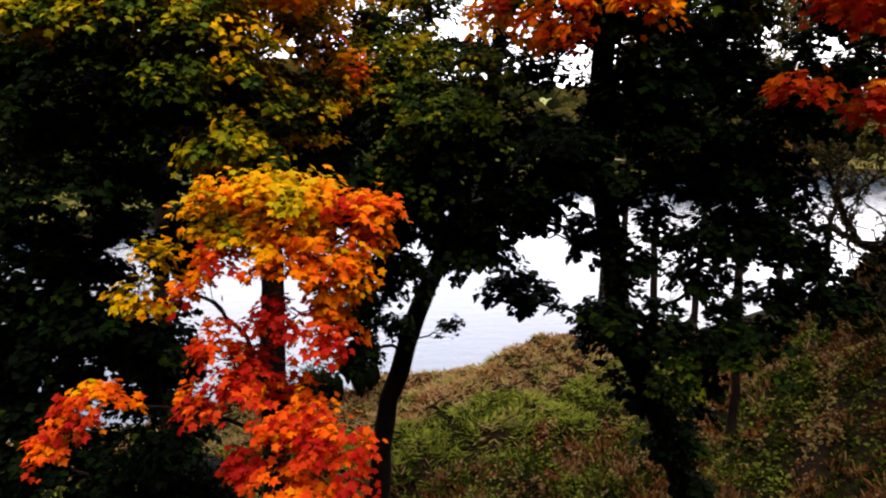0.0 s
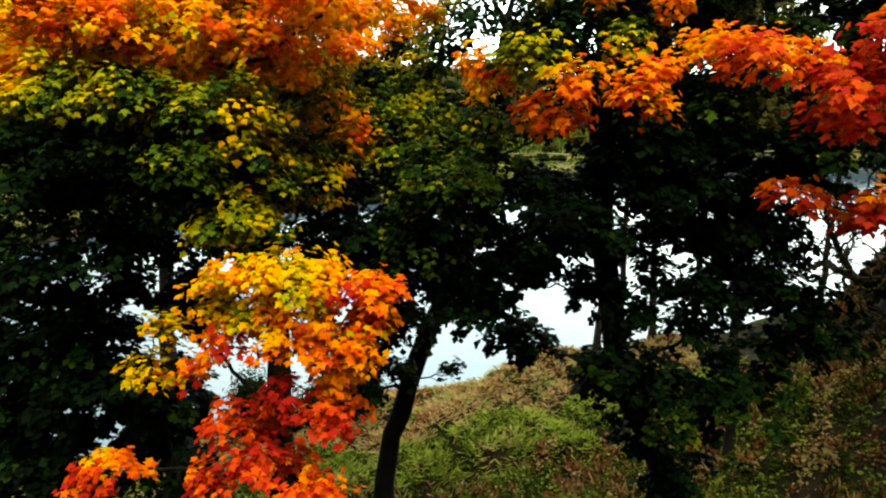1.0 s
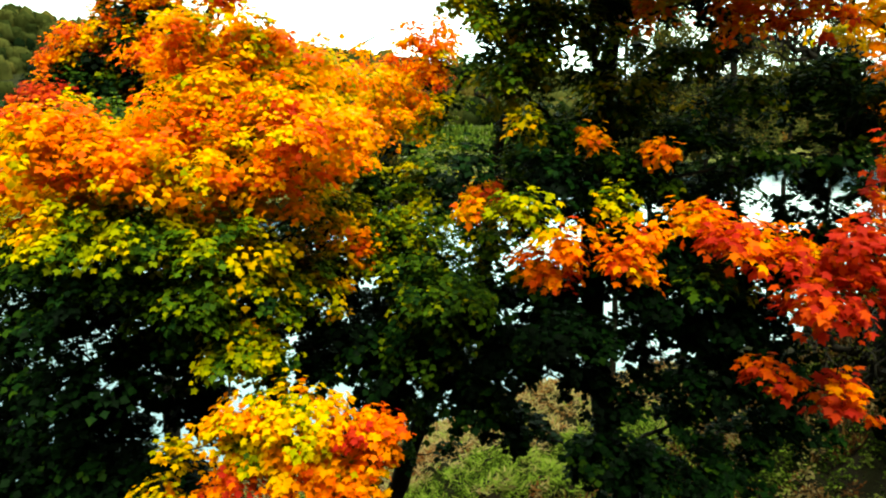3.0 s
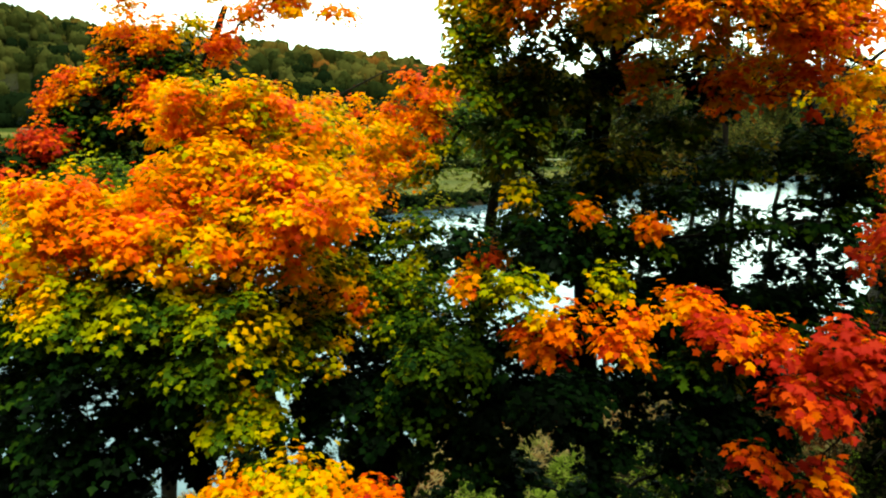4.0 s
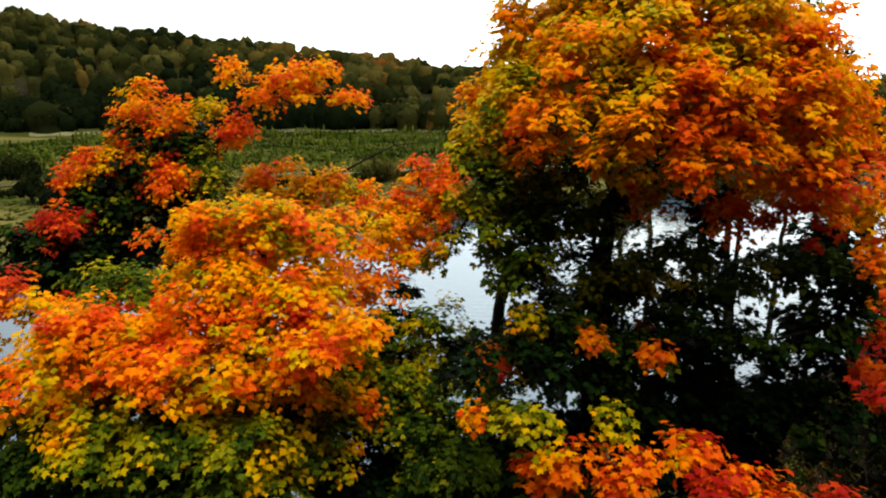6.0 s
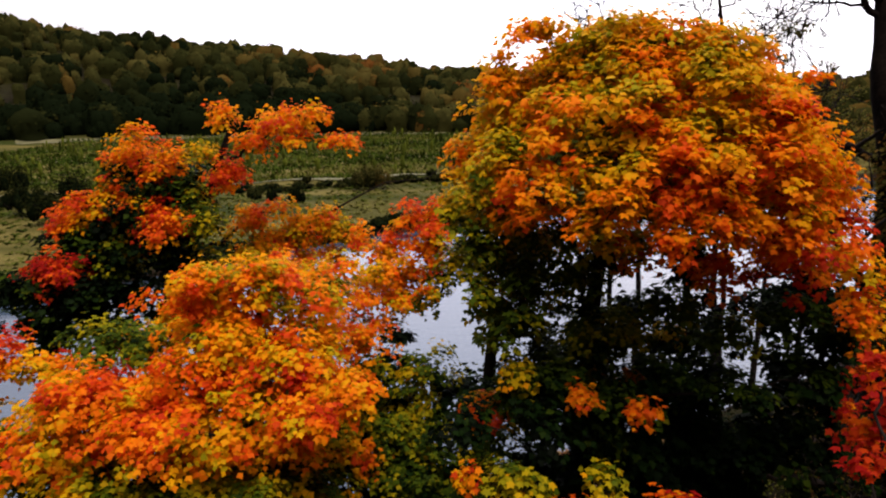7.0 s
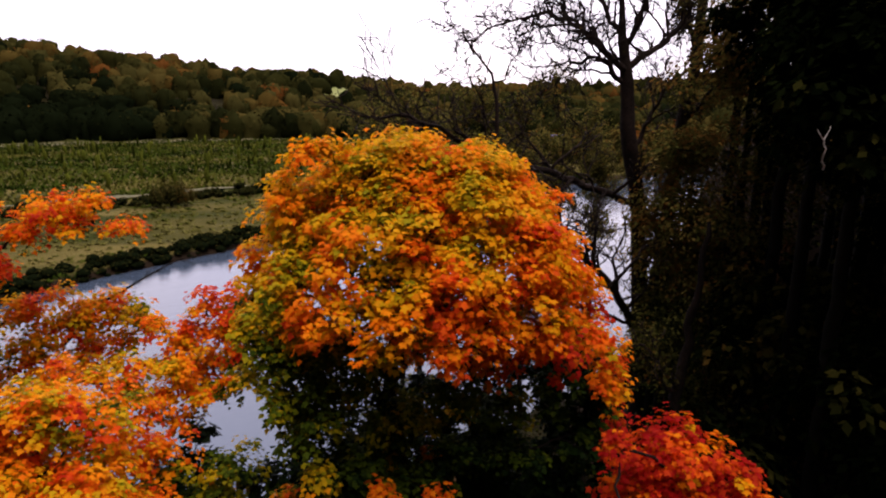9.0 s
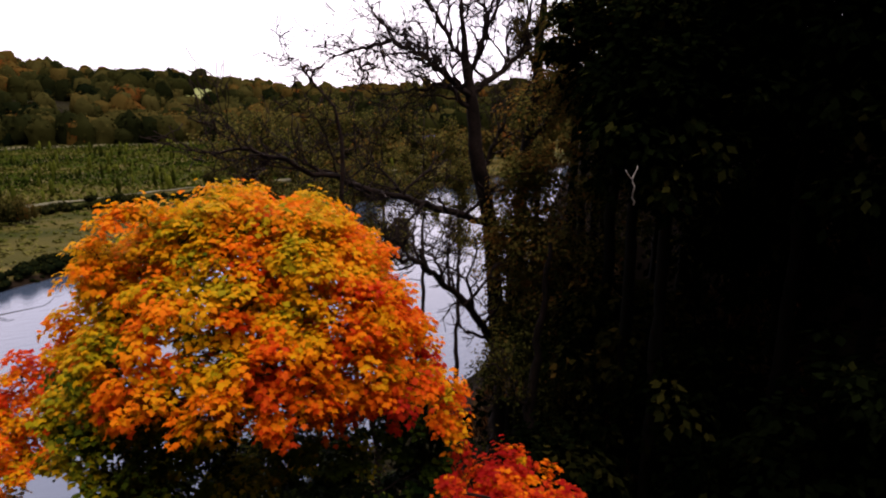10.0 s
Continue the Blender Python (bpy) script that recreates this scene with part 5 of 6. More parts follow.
# half-bare alders along the water, thin olive leaves
for x, y, top, lean in [(8.3, 32.6, 21.8, 0.4), (9.8, 33.6, 22.6, -0.4), (11.8, 34.4, 23.4, -0.7), (14.4, 35.4, 23.8, 0.6), (17.6, 36.6, 23.6, -0.5), (20.8, 38.6, 22.8, 0.4), (24.5, 40.0, 21.5, 0.3)]:
    limbs = []
    for k in range(7):
        z = top * RNG.uniform(0.55, 0.95)
        a = RNG.uniform(0, 2 * math.pi)
        w = np.array((math.cos(a), math.sin(a), 0.8)) * RNG.uniform(1.2, 2.2)
        q = np.array((x + lean * z / top, y, z))
        limbs.append(([q, q + w * 0.5 + RNG.normal(size=3) * 0.1, q + w], 0.045))
    bare_tree("alder_tree", trunk((x, y, 0, 0.2), (x + lean * 0.5, y, top * 0.5, 0.13), (x + lean, y, top, 0.03)), limbs,
              "slender half-bare alder with thin olive leaves", "bank alders", depth=2, leaves=7, leaf_ripe=0.62, leaf_size=0.15, twig=1.2, leaf=M_OLIVE)

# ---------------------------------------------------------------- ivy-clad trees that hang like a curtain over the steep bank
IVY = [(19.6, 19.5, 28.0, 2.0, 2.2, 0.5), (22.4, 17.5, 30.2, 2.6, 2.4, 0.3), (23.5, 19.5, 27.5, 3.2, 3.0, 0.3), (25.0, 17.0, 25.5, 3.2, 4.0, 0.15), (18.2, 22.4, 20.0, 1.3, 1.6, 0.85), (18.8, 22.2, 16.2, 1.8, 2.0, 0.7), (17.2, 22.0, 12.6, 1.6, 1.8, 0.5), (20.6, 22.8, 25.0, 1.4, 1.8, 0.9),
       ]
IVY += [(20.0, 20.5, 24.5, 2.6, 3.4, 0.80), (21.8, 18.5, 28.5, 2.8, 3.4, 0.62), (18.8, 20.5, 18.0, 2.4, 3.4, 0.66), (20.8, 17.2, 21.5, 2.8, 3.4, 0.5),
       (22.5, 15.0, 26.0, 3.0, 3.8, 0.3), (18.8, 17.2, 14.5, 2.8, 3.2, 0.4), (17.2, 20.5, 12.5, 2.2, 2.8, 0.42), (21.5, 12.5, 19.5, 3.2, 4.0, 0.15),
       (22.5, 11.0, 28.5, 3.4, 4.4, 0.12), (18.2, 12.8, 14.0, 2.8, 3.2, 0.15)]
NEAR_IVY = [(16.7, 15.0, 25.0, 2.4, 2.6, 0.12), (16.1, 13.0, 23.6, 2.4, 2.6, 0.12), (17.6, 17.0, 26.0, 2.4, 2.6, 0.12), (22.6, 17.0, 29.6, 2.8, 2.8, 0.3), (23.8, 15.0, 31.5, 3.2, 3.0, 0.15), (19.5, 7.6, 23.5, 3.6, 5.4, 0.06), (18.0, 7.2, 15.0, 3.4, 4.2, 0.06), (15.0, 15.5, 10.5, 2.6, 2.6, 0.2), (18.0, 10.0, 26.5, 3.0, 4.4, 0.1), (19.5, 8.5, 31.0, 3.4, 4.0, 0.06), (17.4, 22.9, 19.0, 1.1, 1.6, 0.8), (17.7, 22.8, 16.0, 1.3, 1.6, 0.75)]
# lit trees take olive leaves; shaded ones near-black, their shade put into the colour
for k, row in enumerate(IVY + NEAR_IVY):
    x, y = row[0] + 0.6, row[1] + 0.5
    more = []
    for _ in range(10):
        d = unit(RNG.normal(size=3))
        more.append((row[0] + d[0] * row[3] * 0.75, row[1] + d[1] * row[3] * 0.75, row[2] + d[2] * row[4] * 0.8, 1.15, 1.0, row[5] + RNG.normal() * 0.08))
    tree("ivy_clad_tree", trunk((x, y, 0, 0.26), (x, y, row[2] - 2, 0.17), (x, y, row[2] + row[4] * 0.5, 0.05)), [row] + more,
         "ivy-clad tree on the steep bank, dark colours stand for shade", per_area=24 if row[5] > 0.4 else 18, size=0.19 if row[5] > 0.4 else 0.36, shape="oval", leaf=M_OLIVE if row[5] > 0.4 else M_DARK,
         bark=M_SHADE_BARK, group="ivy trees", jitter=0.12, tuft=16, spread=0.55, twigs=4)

OAK_IVY = [
    (16.7, 21.0, 23.6, 1.20, 1.00, 0.75),
    (18.6, 21.0, 24.7, 1.20, 1.00, 0.80),
    (20.3, 21.0, 27.0, 1.30, 1.00, 0.85),
    (22.5, 21.0, 23.5, 1.30, 1.00, 0.75),
    (17.6, 21.0, 21.3, 1.20, 0.90, 0.70),
    (20.1, 21.0, 20.4, 1.20, 0.90, 0.70),
    (21.9, 21.0, 22.1, 1.20, 1.00, 0.70),
    (16.5, 21.0, 19.0, 1.10, 0.90, 0.60),
    (19.0, 21.0, 18.0, 1.20, 0.90, 0.60),
    (21.0, 21.0, 25.4, 1.10, 0.80, 0.85),
    (15.9, 21.0, 21.4, 0.90, 0.80, 0.70),
    (23.6, 21.0, 25.9, 1.20, 1.00, 0.65),
    (18.7, 21.0, 27.5, 1.10, 0.80, 0.80),
    (24.9, 21.0, 20.9, 1.10, 0.90, 0.50),
]
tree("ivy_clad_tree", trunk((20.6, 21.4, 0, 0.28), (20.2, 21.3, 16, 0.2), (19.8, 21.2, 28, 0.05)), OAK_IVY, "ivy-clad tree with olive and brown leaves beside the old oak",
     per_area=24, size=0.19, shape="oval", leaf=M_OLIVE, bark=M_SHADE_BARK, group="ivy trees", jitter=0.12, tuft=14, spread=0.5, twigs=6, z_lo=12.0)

dead = thing("fallen_branch", (13.6, 11.6, 20.8), "bleached bare branch caught among shade-coloured ivy leaves", "branch")
part_mesh("stem", raw_mesh("stem", *tube(wander((13.3, 11.6, 21.6), (13.1, 11.5, 22.3), 7, 0.03), np.linspace(0.022, 0.018, 7), 6), mat=M_DEAD, smooth=True), dead)
part_mesh("fork", raw_mesh("fork", *join([tube(wander((13.1, 11.5, 22.3), (12.75, 11.4, 22.55), 5, 0.03), np.linspace(0.018, 0.008, 5), 5),
                                         tube(wander((13.1, 11.5, 22.3), (13.35, 11.6, 22.6), 5, 0.03), np.linspace(0.016, 0.007, 5), 5)]), mat=M_DEAD, smooth=True), dead)

# ---------------------------------------------------------------- grasses and brambles on the near bank, stuff


def scatter(name, n, area, size, ripe_at, label, category, mat, shape="oval", up=0.9, lift=0.0, keep=None, flat=0.35, tussock=0, vary=0.1, patchy=0.0):
    """Blades or leaves standing on the ground over an area (x0, x1, y0, y1)."""
    x, y = RNG.uniform(area[0], area[1], n), RNG.uniform(area[2], area[3], n)
    shade = np.zeros(n)
    if tussock:
        k = RNG.integers(0, n // tussock, n)
        s = RNG.uniform(0.05, 0.22, n // tussock)[k]
        x, y = x[k] + RNG.normal(size=n) * s, y[k] + RNG.normal(size=n) * s
        shade = (RNG.normal(size=n // tussock) * patchy)[k]
    x += 0.25 * np.sin(y * 3.1) + RNG.normal(size=n) * 0.1
    if keep is not None:
        ok = keep(x, y)
        x, y, shade = x[ok], y[ok], shade[ok]
    n = len(x)
    z = height(x, y)
    ok = z > 0.12
    x, y, z, shade = x[ok], y[ok], z[ok], shade[ok]
    n = len(x)
    pos = np.stack([x, y, z - 0.04 + lift * RNG.random(n)], 1)
    a = RNG.uniform(0, 2 * np.pi, n)
    head = np.stack([np.cos(a) * (1 - up), np.sin(a) * (1 - up), np.full(n, up)], 1) + RNG.normal(size=(n, 3)) * 0.22
    nor = np.stack([np.sin(a), -np.cos(a), np.full(n, flat)], 1) + RNG.normal(size=(n, 3)) * 0.2
    s = RNG.uniform(size[0], size[1], n)
    arr = leaf_arrays(pos, nor, head, s, np.clip(ripe_at(x, y) + shade + RNG.normal(size=n) * vary, 0, 1), shape)
    return tagged(new(name, raw_mesh(name, arr[0], arr[1], arr[2], mat)), label, category, kind="stuff")


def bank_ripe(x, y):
    """Dead and tan along the top of the bank, a lush strip behind it, darker green and brown further back."""
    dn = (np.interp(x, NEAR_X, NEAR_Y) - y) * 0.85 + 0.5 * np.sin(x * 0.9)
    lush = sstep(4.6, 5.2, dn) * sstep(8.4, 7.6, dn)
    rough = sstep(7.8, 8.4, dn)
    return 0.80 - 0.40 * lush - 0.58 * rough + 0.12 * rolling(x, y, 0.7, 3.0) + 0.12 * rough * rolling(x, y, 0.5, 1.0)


def near_water(x, y):
    return np.interp(x, NEAR_X, NEAR_Y) - y


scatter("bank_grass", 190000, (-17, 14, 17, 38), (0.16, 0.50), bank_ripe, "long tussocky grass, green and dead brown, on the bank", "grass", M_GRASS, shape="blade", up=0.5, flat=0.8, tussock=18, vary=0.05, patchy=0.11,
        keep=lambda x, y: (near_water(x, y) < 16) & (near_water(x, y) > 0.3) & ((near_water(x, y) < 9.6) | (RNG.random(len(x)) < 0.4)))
scatter("bank_weeds", 100000, (-16, 17, 12, 30), (0.08, 0.20), lambda x, y: np.where(rolling(x, y, 0.8, 7.0) > 0.2, 0.92, 0.24) + 0.10 * rolling(x, y, 1.3, 1.0) - 0.04 * sstep(8, 14, x),
        "low brambles, nettles and ferns on the bank", "undergrowth", M_GRASS, up=0.3, lift=0.55, flat=1.0, tussock=34, vary=0.06, patchy=0.17,
        keep=lambda x, y: near_water(x, y) > 9.4 - 0.6 * np.sin(x * 2))
scatter("dead_stalks", 70000, (-9, 24, 10, 33), (0.2, 0.5), lambda x, y: 0.93 + 0.03 * rolling(x, y, 2.0, 2.0), "dead brown stalks among the weeds", "undergrowth", M_GRASS, shape="blade",
        up=0.85, lift=0.2, flat=0.3, tussock=26, vary=0.05, patchy=0.05, keep=lambda x, y: (near_water(x, y) > 9.0) & (rolling(x, y, 1.6, 5.0) > -0.2))
scatter("hill_brambles", 15000, (-26, 14, -18, 13), (0.12, 0.3), lambda x, y: 0.30 + 0.14 * rolling(x, y, 1.9, 1.0), "low brambles and dead bracken on the upper bank", "undergrowth", M_GRASS,
        up=0.3, lift=0.5, flat=1.0, tussock=24, vary=0.06, patchy=0.2)
# undergrowth in the near-black leaf colour, which stands in for the slope's shade
scatter("slope_undergrowth", 18000, (10, 46, -24, 30), (0.3, 0.7), lambda x, y: 0.15 + 0.15 * rolling(x, y, 3.0, 1.0), "undergrowth on the steep bank, shade put into its dark colour", "undergrowth", M_DARK,
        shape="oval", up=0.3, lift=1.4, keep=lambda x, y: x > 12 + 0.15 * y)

# ---------------------------------------------------------------- the flood meadow


def far_y(x):
    return np.interp(x, FAR_X, FAR_Y)


def meadow_ripe(x, y):
    """Tan by the cut bank, olive further in, dark before the path, green in the rank growth beyond."""
    d = (y - far_y(x)) * 0.72
    return 0.62 + 0.16 * rolling(x, y * 2.2, 9.0, 5.0) + 0.28 * np.exp(-((d - 13) / 8) ** 2) - 0.40 * np.exp(-((y - path_y(x) + 8) / 5) ** 2) - 0.6 * np.exp(-(d / 3.0) ** 2) - 0.15 * sstep(-20, -70, x)


scatter("meadow_grass", 80000, (-100, 60, 66, 170), (0.3, 0.75), meadow_ripe, "rough pale grass on the flood meadow", "grass", M_MEADOW, up=0.5, flat=1.0,
        keep=lambda x, y: (y - far_y(x) > 0.8) & (y < path_y(x) - 2), tussock=12, patchy=0.14)
scatter("rank_grass", 60000, (-150, 95, 136, 316), (0.5, 1.4), lambda x, y: 0.40 + 0.22 * rolling(x, y * 1.8, 15.0, 1.0) + 0.08 * rolling(x, y, 4.0, 2.0) + 0.2 * np.exp(-((y - path_y(x) - 14) / 9) ** 2), "tall rank grass and young willow shoots", "grass", M_MEADOW, up=0.85, flat=0.6,
        keep=lambda x, y: (y > path_y(x) + 2) & (np.hypot(x, y) < 314))


def ribbon(name, line, half, label, mat=M_PATH, category="path", lift=0.25):
    """A worn strip of ground along a line of (x, y), laid just over the land."""
    p = np.array(line)
    n = unit(np.gradient(p, axis=0))[:, ::-1] * np.array((1, -1))
    k = np.array((-1.0, -0.4, 0.4, 1.0))
    w = half * (1 + 0.25 * np.sin(np.arange(len(p)) * 1.7))
    xy = p[:, None] + n[:, None] * (k[None, :] * w[:, None])[..., None]
    z = height(xy[..., 0], xy[..., 1]) + lift
    co = np.concatenate([xy, z[..., None]], -1).reshape(-1, 3)
    i, j = np.meshgrid(np.arange(len(p) - 1), np.arange(3), indexing="ij")
    a = (i * 4 + j).ravel()
    return tagged(new(name, raw_mesh(name, co, np.concatenate([np.stack([a, a + 1, a + 5], 1), np.stack([a, a + 5, a + 4], 1)]), mat=mat, smooth=True)), label, category, kind="structure")


PATH_X = np.arange(-140, 90, 1.5)
ribbon("path", np.stack([PATH_X, path_y(PATH_X) + 0.8 * np.sin(PATH_X / 9)], 1), 1.2, "pale worn path along the low dyke")
TRACK_A = np.radians(np.arange(-32, 42, 0.5))
ribbon("path", np.stack([312 * np.sin(TRACK_A), 312 * np.cos(TRACK_A)], 1), 4.0, "pale grass track below the woods")


def crown_arrays(x, y, z, r, h, ripe, cards, lumps=1.0, card=1.0, mat_dark=True):
    """A leafy crown: a small uneven core and many loose leafy scraps round it."""
    na, nb = 6, 4
    a, b = np.meshgrid(np.linspace(0, 2 * np.pi, na, endpoint=False), np.linspace(0.02, np.pi * 0.9, nb), indexing="ij")
    d = np.stack([np.cos(a) * np.sin(b), np.sin(a) * np.sin(b), np.cos(b)], -1).reshape(-1, 3)
    mid = np.array((x, y, z + h * 0.5))
    body = mid + d * (1 + RNG.normal(size=(len(d), 1)) * 0.08) * np.array((r, r, h * 0.5)) * (0.86 if card == 1.0 else 0.5)
    i, j = np.meshgrid(np.arange(na), np.arange(nb - 1), indexing="ij")
    p0, p1 = (i * nb + j).ravel(), ((i + 1) % na * nb + j).ravel()
    bt = np.concatenate([np.stack([p0, p0 + 1, p1 + 1], 1), np.stack([p0, p1 + 1, p1], 1)])
    e = unit(RNG.normal(size=(cards, 3)))
    e[:, 2] = np.where(e[:, 2] < -0.35, -e[:, 2], e[:, 2])
    ph = RNG.uniform(0, 6.3, 2)
    kk = 1 + lumps * 0.22 * np.sin(e[:, 0:1] * 5 + ph[0]) * np.cos(e[:, 1:2] * 4 + e[:, 2:3] * 3 + ph[1])
    pos = mid + e * kk * RNG.uniform(0.72, 1.08, (cards, 1)) * np.array((r, r, h * 0.5))
    rp = np.clip(ripe + RNG.normal(size=cards) * 0.09 + 0.12 * (kk[:, 0] - 1), 0, 1)
    nor = e * 1.1 + np.array((0, 0, 0.3)) + RNG.normal(size=(cards, 3)) * 0.3
    c = leaf_arrays(pos, nor, RNG.normal(size=(cards, 3)), RNG.uniform(0.22, 0.5, cards) * r * card, rp, "scrap")
    return (np.concatenate([body, c[0]]), np.concatenate([bt, c[1] + len(body)]), np.concatenate([np.full(len(body), np.clip(ripe - (0.25 if mat_dark else 0.05), 0, 1)), c[2]]))


def many_crowns(name, spots, label, cards, category="woodland", mat=None):
    vs, ts, rs, n = [], [], [], 0
    for row in spots:
        v, t, r = crown_arrays(*row, cards, mat_dark=mat is None)
        vs.append(v)
        ts.append(t + n)
        rs.append(r)
        n += len(v)
    return tagged(new(name, raw_mesh(name, np.concatenate(vs), np.concatenate(ts), np.concatenate(rs), mat or M_WOOD)), label, category, kind="stuff")


# young trees in the rank grass
spots = []
for _ in range(420):
    x, y = RNG.uniform(-150, 100), RNG.uniform(140, 306)
    if y > path_y(x) + 4 and math.hypot(x, y) < 305:
        r = RNG.uniform(0.35, 0.75)
        spots.append((x, y, ground_z(x, y), r, RNG.uniform(2.2, 5.0), RNG.uniform(0.34, 0.48) if RNG.random() < 0.8 else 0.2))
many_crowns("sapling_stand", spots, "young planted trees in tall grass", 26, "saplings", M_GRASS)


def shrub(x, y, r, h, ripe, label, group="meadow shrubs"):
    """A bush: crossing stems and a rounded leafy body."""
    z = ground_z(x, y)
    root = thing("shrub", (x, y, z), label, "shrub", group)
    bits = [tube(wander((x, y, z - 0.1), (x + RNG.normal() * r * 0.5, y + RNG.normal() * r * 0.5, z + h * 0.7), 5, 0.08), np.linspace(0.05, 0.015, 5), 5) for _ in range(6)]
    part_mesh("stem", raw_mesh("stem", *join(bits), mat=M_BARK, smooth=True), root)
    vs, ts, rs, n = [], [], [], 0
    for k in range(9):
        q = np.clip(RNG.normal(size=2), -1.3, 1.3) * r * 0.5
        hh = h * RNG.uniform(0.75, 1.05) * (1.15 - 0.3 * math.hypot(*q) / r)
        v, t, rp = crown_arrays(x + q[0], y + q[1], z - 0.1 * hh, r * RNG.uniform(0.32, 0.55), hh * 1.15, ripe, 170, 1.0, 0.42)
        vs.append(v)
        ts.append(t + n)
        rs.append(rp)
        n += len(v)
    part_mesh("foliage", raw_mesh("foliage", np.concatenate(vs), np.concatenate(ts), np.concatenate(rs), M_WOOD), root)
    return root


BUSHES = [(-28.5, 117, 1.3, 3.8, 0.05), (-23.5, 114, 1.7, 4.4, 0.05), (-12, 133, 3.6, 5.6, 0.55), (-9.5, 134, 2.6, 4.6, 0.78), (-15, 134, 2.4, 4.2, 0.45), (-52, 92, 3.2, 4.2, 0.15), (-58, 98, 4.0, 5.4, 0.1),
                         ]
BUSHES += [(-62, 112, 4.6, 6.4, 0.05), (-68, 106, 4.2, 5.6, 0.08), (-44, 82, 2.6, 3.2, 0.2), (-38, 108, 2.4, 3.0, 0.2), (-33, 121, 1.8, 2.4, 0.25), (8, 147, 2.4, 2.2, 0.3), (2, 142, 2.0, 1.8, 0.3),
                         (-80, 124, 4.5, 6.0, 0.15), (-92, 138, 4.5, 6.0, 0.2), (-48, 100, 2.0, 2.6, 0.3), (-40, 90, 1.8, 2.2, 0.35), (28, 170, 3.0, 4.0, 0.5), (44, 172, 3.4, 4.4, 0.6), (60, 160, 3.4, 4.4, 0.55), (70, 172, 4.0, 5.0, 0.6)]
SHORE_BUSHES = [(-5.2, 25.0, 1.3, 2.4, 0.04), (-7.6, 24.6, 1.4, 2.2, 0.04), (-3.4, 25.2, 1.1, 2.6, 0.06)]
for x, y, r, h, ripe in SHORE_BUSHES:
    shrub(x, y, r, h, ripe, "dark green bush at the edge of the river", "shore bushes")
for x, y, r, h, ripe in BUSHES:
    shrub(x, y, r, h, ripe, "dark rounded bush on the flood meadow" if ripe < 0.5 else "olive-brown willow bush on the flood meadow")

spots = []
for _ in range(330):
    x = RNG.uniform(-120, 60)
    y = path_y(x) - 6.0 + RNG.normal() * 2.0
    s = RNG.uniform(0.6, 1.5)
    spots.append((x, y, ground_z(x, y) - 0.2, s, s * RNG.uniform(0.9, 1.5), RNG.uniform(0.05, 0.4)))
many_crowns("hedgerow", spots, "low dark hedgerow along the meadow path", 40, "hedge")

spots = []
for _ in range(900):
    x = RNG.uniform(-75, 95)
    y = far_y(x) + RNG.uniform(0.2, 4.2) / 0.72
    k = RNG.uniform(0.4, 1.2)
    spots.append((x, y, ground_z(x, y) - 0.3, k, min(1.5, k * RNG.uniform(0.9, 1.6)), RNG.uniform(0.0, 0.3)))
many_crowns("shore_scrub", spots, "dark overhanging scrub along the cut bank", 18, "scrub")

# ---------------------------------------------------------------- woods on the valley sides, stuff


def wood_crown(x, y, z, r, h, ripe, cards):
    """A rounded, billowing crown seen from afar: a lumpy body covered with small leafy scraps."""
    na, nb = 7, 5
    ph = RNG.uniform(0, 6.3, 4)

    def billow(d):
        return 1 + 0.22 * np.sin(d[:, 0] * 4.5 + ph[0]) * np.cos(d[:, 1] * 4.5 + ph[1]) + 0.14 * np.sin(d[:, 2] * 6 + ph[2]) + 0.10 * np.sin(d[:, 0] * 9 + d[:, 1] * 8 + ph[3])

    a, b = np.meshgrid(np.linspace(0, 2 * np.pi, na, endpoint=False), np.linspace(0.02, np.pi * 0.85, nb), indexing="ij")
    d = np.stack([np.cos(a) * np.sin(b), np.sin(a) * np.sin(b), np.cos(b)], -1).reshape(-1, 3)
    mid, half = np.array((x, y, z + h * 0.45)), np.array((r, r, h * 0.55))
    wide = np.where(b > np.pi / 2, 1 / np.maximum(np.sin(b), 0.3), 1.0).reshape(-1, 1) * np.array((1.0, 1.0, 0.0)) + np.array((0.0, 0.0, 1.0))
    body = mid + d * wide * billow(d)[:, None] * half * 0.93
    i, j = np.meshgrid(np.arange(na), np.arange(nb - 1), indexing="ij")
    p0, p1 = (i * nb + j).ravel(), ((i + 1) % na * nb + j).ravel()
    bt = np.concatenate([np.stack([p0, p0 + 1, p1 + 1], 1), np.stack([p0, p1 + 1, p1], 1)])
    e = unit(RNG.normal(size=(cards, 3)))
    e[:, 2] = np.where(e[:, 2] < -0.3, -e[:, 2], e[:, 2])
    e[:, 1] = np.where((e[:, 1] > 0.3) & (e[:, 2] < 0.5), -e[:, 1], e[:, 1])
    pos = mid + e * billow(e)[:, None] * RNG.uniform(0.9, 1.06, (cards, 1)) * half
    c = leaf_arrays(pos, e + RNG.normal(size=(cards, 3)) * 0.2, RNG.normal(size=(cards, 3)), RNG.uniform(0.14, 0.30, cards) * r,
                    np.clip(ripe + RNG.normal(size=cards) * 0.05, 0, 1), "scrap")
    return np.concatenate([body, c[0]]), np.concatenate([bt, c[1] + len(body)]), np.concatenate([np.full(len(body), np.clip(ripe - 0.08, 0, 1)), c[2]])


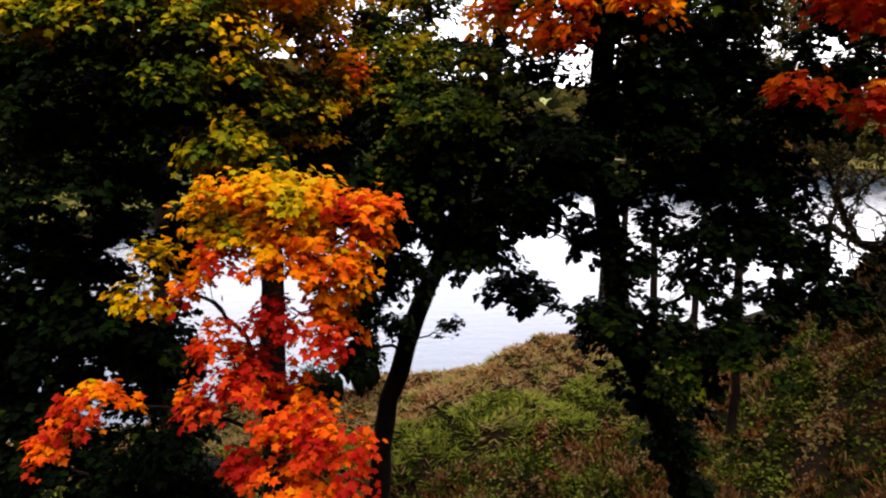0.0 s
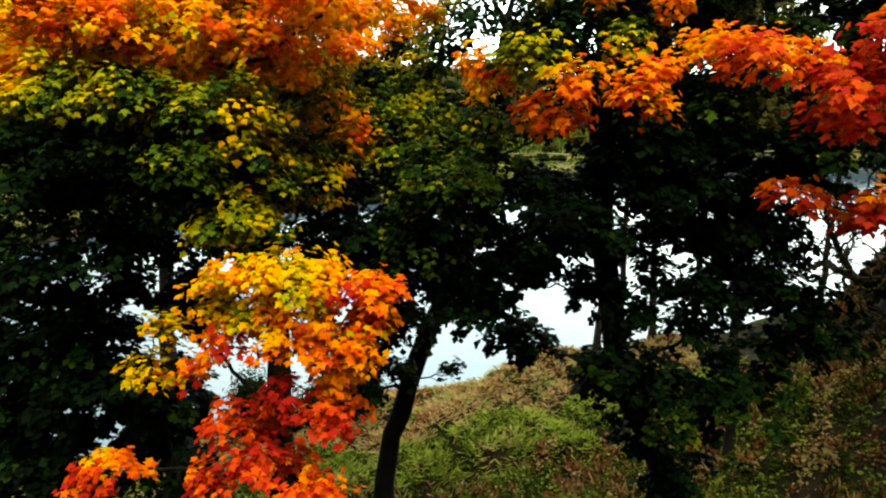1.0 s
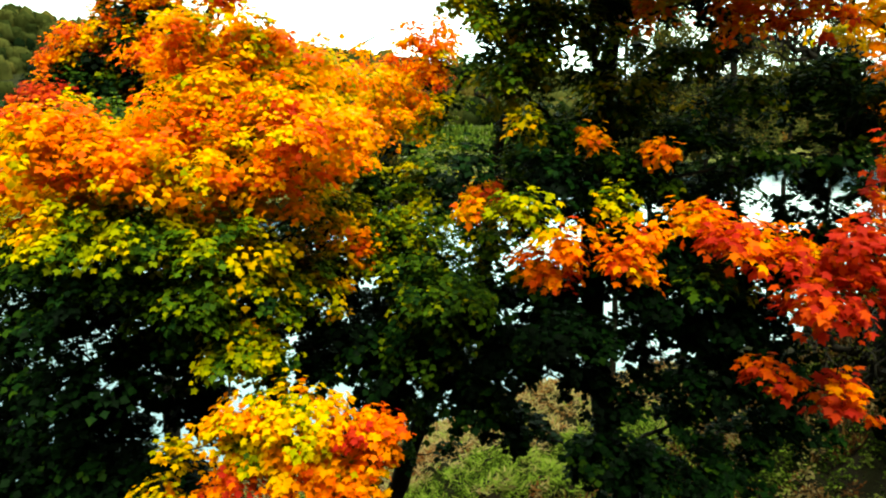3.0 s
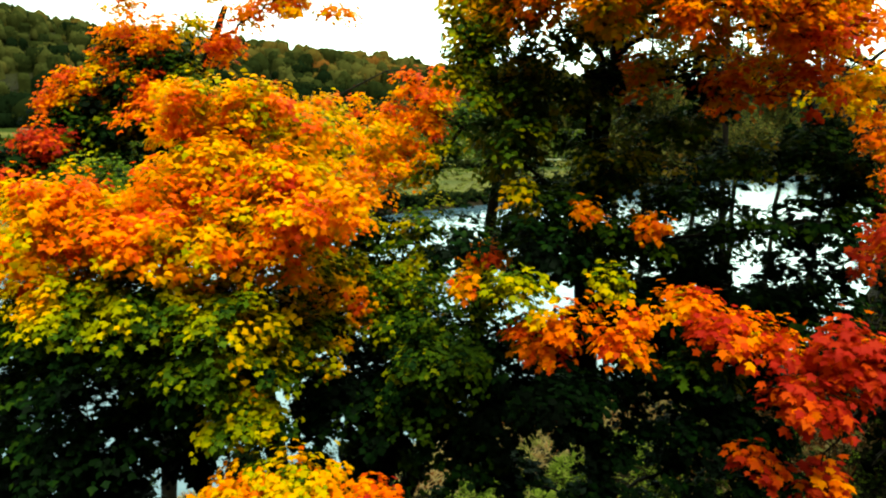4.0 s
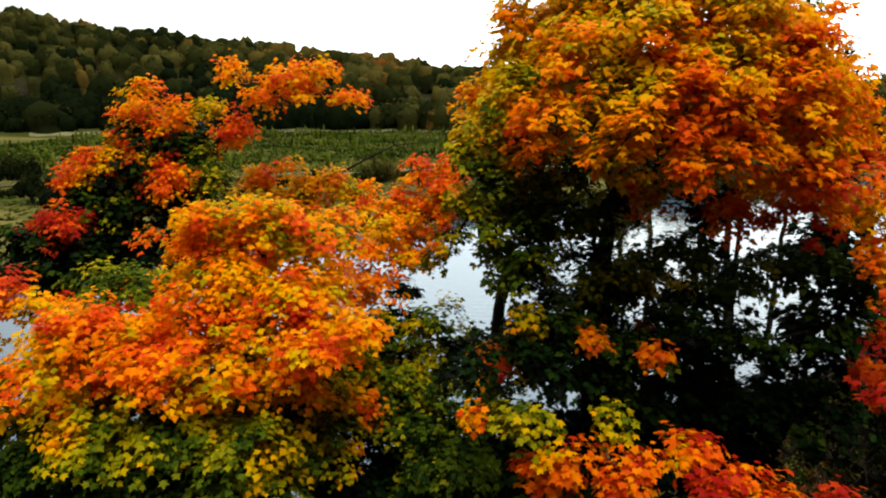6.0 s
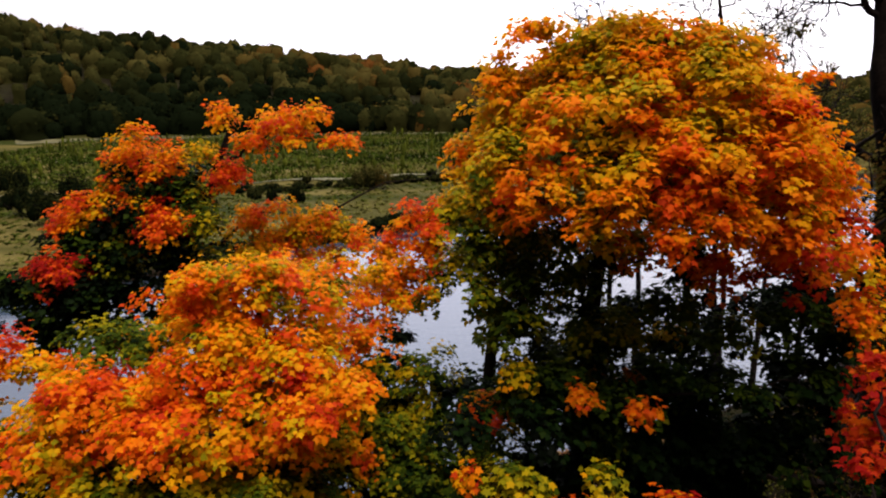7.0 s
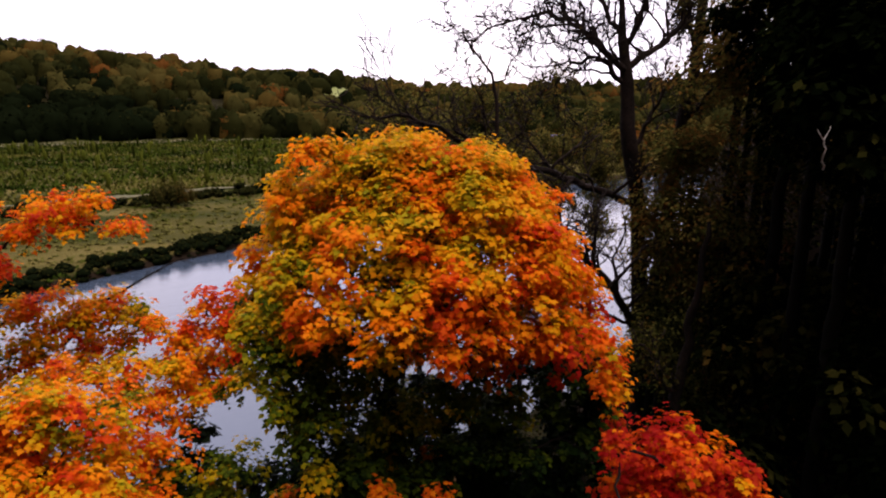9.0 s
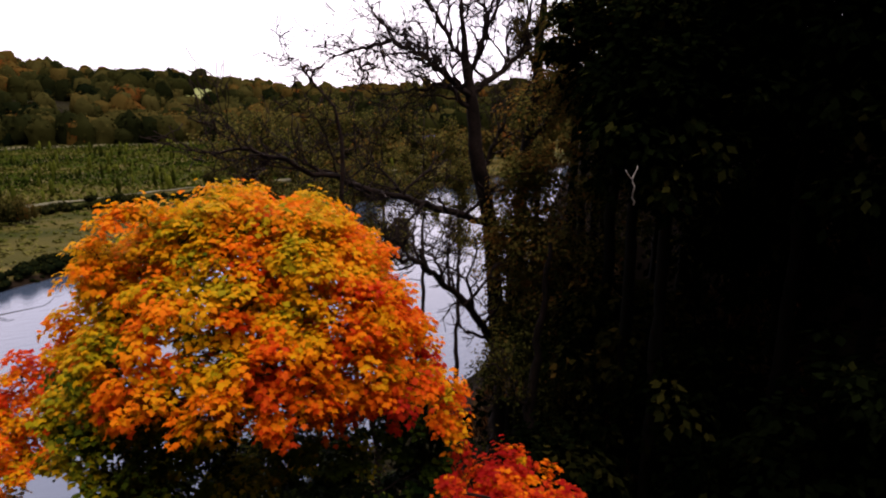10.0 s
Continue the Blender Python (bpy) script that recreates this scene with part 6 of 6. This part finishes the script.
pieces, n = [], 0
for _ in range(9000):
    if len(pieces) >= 2900:
        break
    az = RNG.uniform(-38, 52)
    r = RNG.uniform(318, 345) if RNG.random() < 0.2 else math.sqrt(RNG.uniform(325 ** 2, 600 ** 2))
    x, y = r * math.sin(radians(az)), r * math.cos(radians(az))
    if abs(az - 8.7) < 1.3 and 405 < r < 495:
        continue
    k = (3.0 + 5.0 * RNG.random() ** 1.8) * (0.75 if r > 540 else 1.0)
    # lower left rows take dark conifer green with shade put into it
    low = sstep(0, -14, az) * sstep(400, 340, r)
    ripe = float(np.clip(0.40 + 0.17 * rolling(x, y, 40.0, 2.0) + RNG.normal() * 0.19 - 0.42 * low + 0.16 * sstep(400, 500, r) - 0.16 * sstep(-4, -18, az), 0, 1))
    if RNG.random() < 0.015:
        ripe = 0.88
    v, t, rp = wood_crown(x, y, ground_z(x, y) - 1, k * RNG.uniform(0.8, 1.1), min(13.5, k * RNG.uniform(1.5, 2.8)), ripe, 34)
    pieces.append((v, t + n, rp))
    n += len(v)
tagged(new("woodland", raw_mesh("woodland", *[np.concatenate([p[q] for p in pieces]) for q in range(3)], M_WOOD)), "mixed autumn woodland on the far valley side", "woodland", kind="stuff")
FIELD_A = np.radians(np.arange(7.7, 9.8, 0.2))
ribbon("field", np.stack([466 * np.sin(FIELD_A), 466 * np.cos(FIELD_A)], 1), 20.0, "bright green hill pasture among the woods", M_FIELD, "field", 1.6)

# a small blue shed beyond the river
shed_z = ground_z(131, 248)
shed = thing("shed", (131, 248, shed_z), "small weathered shed with a blue roof beyond the river", "shed")
for name, size, up, mat in (("wall", (5.0, 3.6, 2.8), 1.4, M_DEAD), ("door", (1.0, 0.12, 2.0), 1.0, M_BARK)):
    bm = bmesh.new()
    bmesh.ops.create_cube(bm, size=1.0)
    bmesh.ops.transform(bm, matrix=Matrix.Translation((131, 248 - (1.84 if name == "door" else 0), shed_z + up)) @ Matrix.Diagonal((*size, 1)), verts=bm.verts)
    me = bpy.data.meshes.new(name)
    bm.to_mesh(me)
    bm.free()
    me.materials.append(mat)
    part_mesh(name, me, shed)
roof_v = np.array([(131 + a, 248 + b, shed_z + c) for a in (-2.9, 2.9) for b, c in ((-2.2, 2.75), (0, 4.3), (2.2, 2.75), (0, 4.1))])
part_mesh("roof", raw_mesh("roof", roof_v, np.array([(0, 4, 5), (0, 5, 1), (1, 5, 6), (1, 6, 2), (0, 3, 7), (0, 7, 4), (3, 2, 6), (3, 6, 7), (0, 1, 3), (1, 2, 3), (4, 7, 5), (5, 7, 6)]), mat=M_BLUE), shed, "blue sheet roof")
spots = []
for _ in range(90):
    x = RNG.uniform(45, 190)
    y = far_y(x) + RNG.uniform(4, 60)
    s = RNG.uniform(2.2, 4.4)
    spots.append((x, y, ground_z(x, y) - 0.5, s, s * RNG.uniform(2.0, 3.0), RNG.uniform(0.45, 0.85)))
many_crowns("riverside_trees", spots, "olive and brown trees along the far bank", 130)
# unseen wood behind the camera, added to cut light from the back
spots = []
for _ in range(150):
    x, y = RNG.uniform(-45, 60), RNG.uniform(-60, -16)
    s = RNG.uniform(2.6, 4.6)
    spots.append((x, y, ground_z(x, y), s, s * RNG.uniform(2.4, 3.4), RNG.uniform(0.0, 0.25)))
many_crowns("light_block_wood", spots, "added unseen trees behind the camera, blocking light from the back", 24)
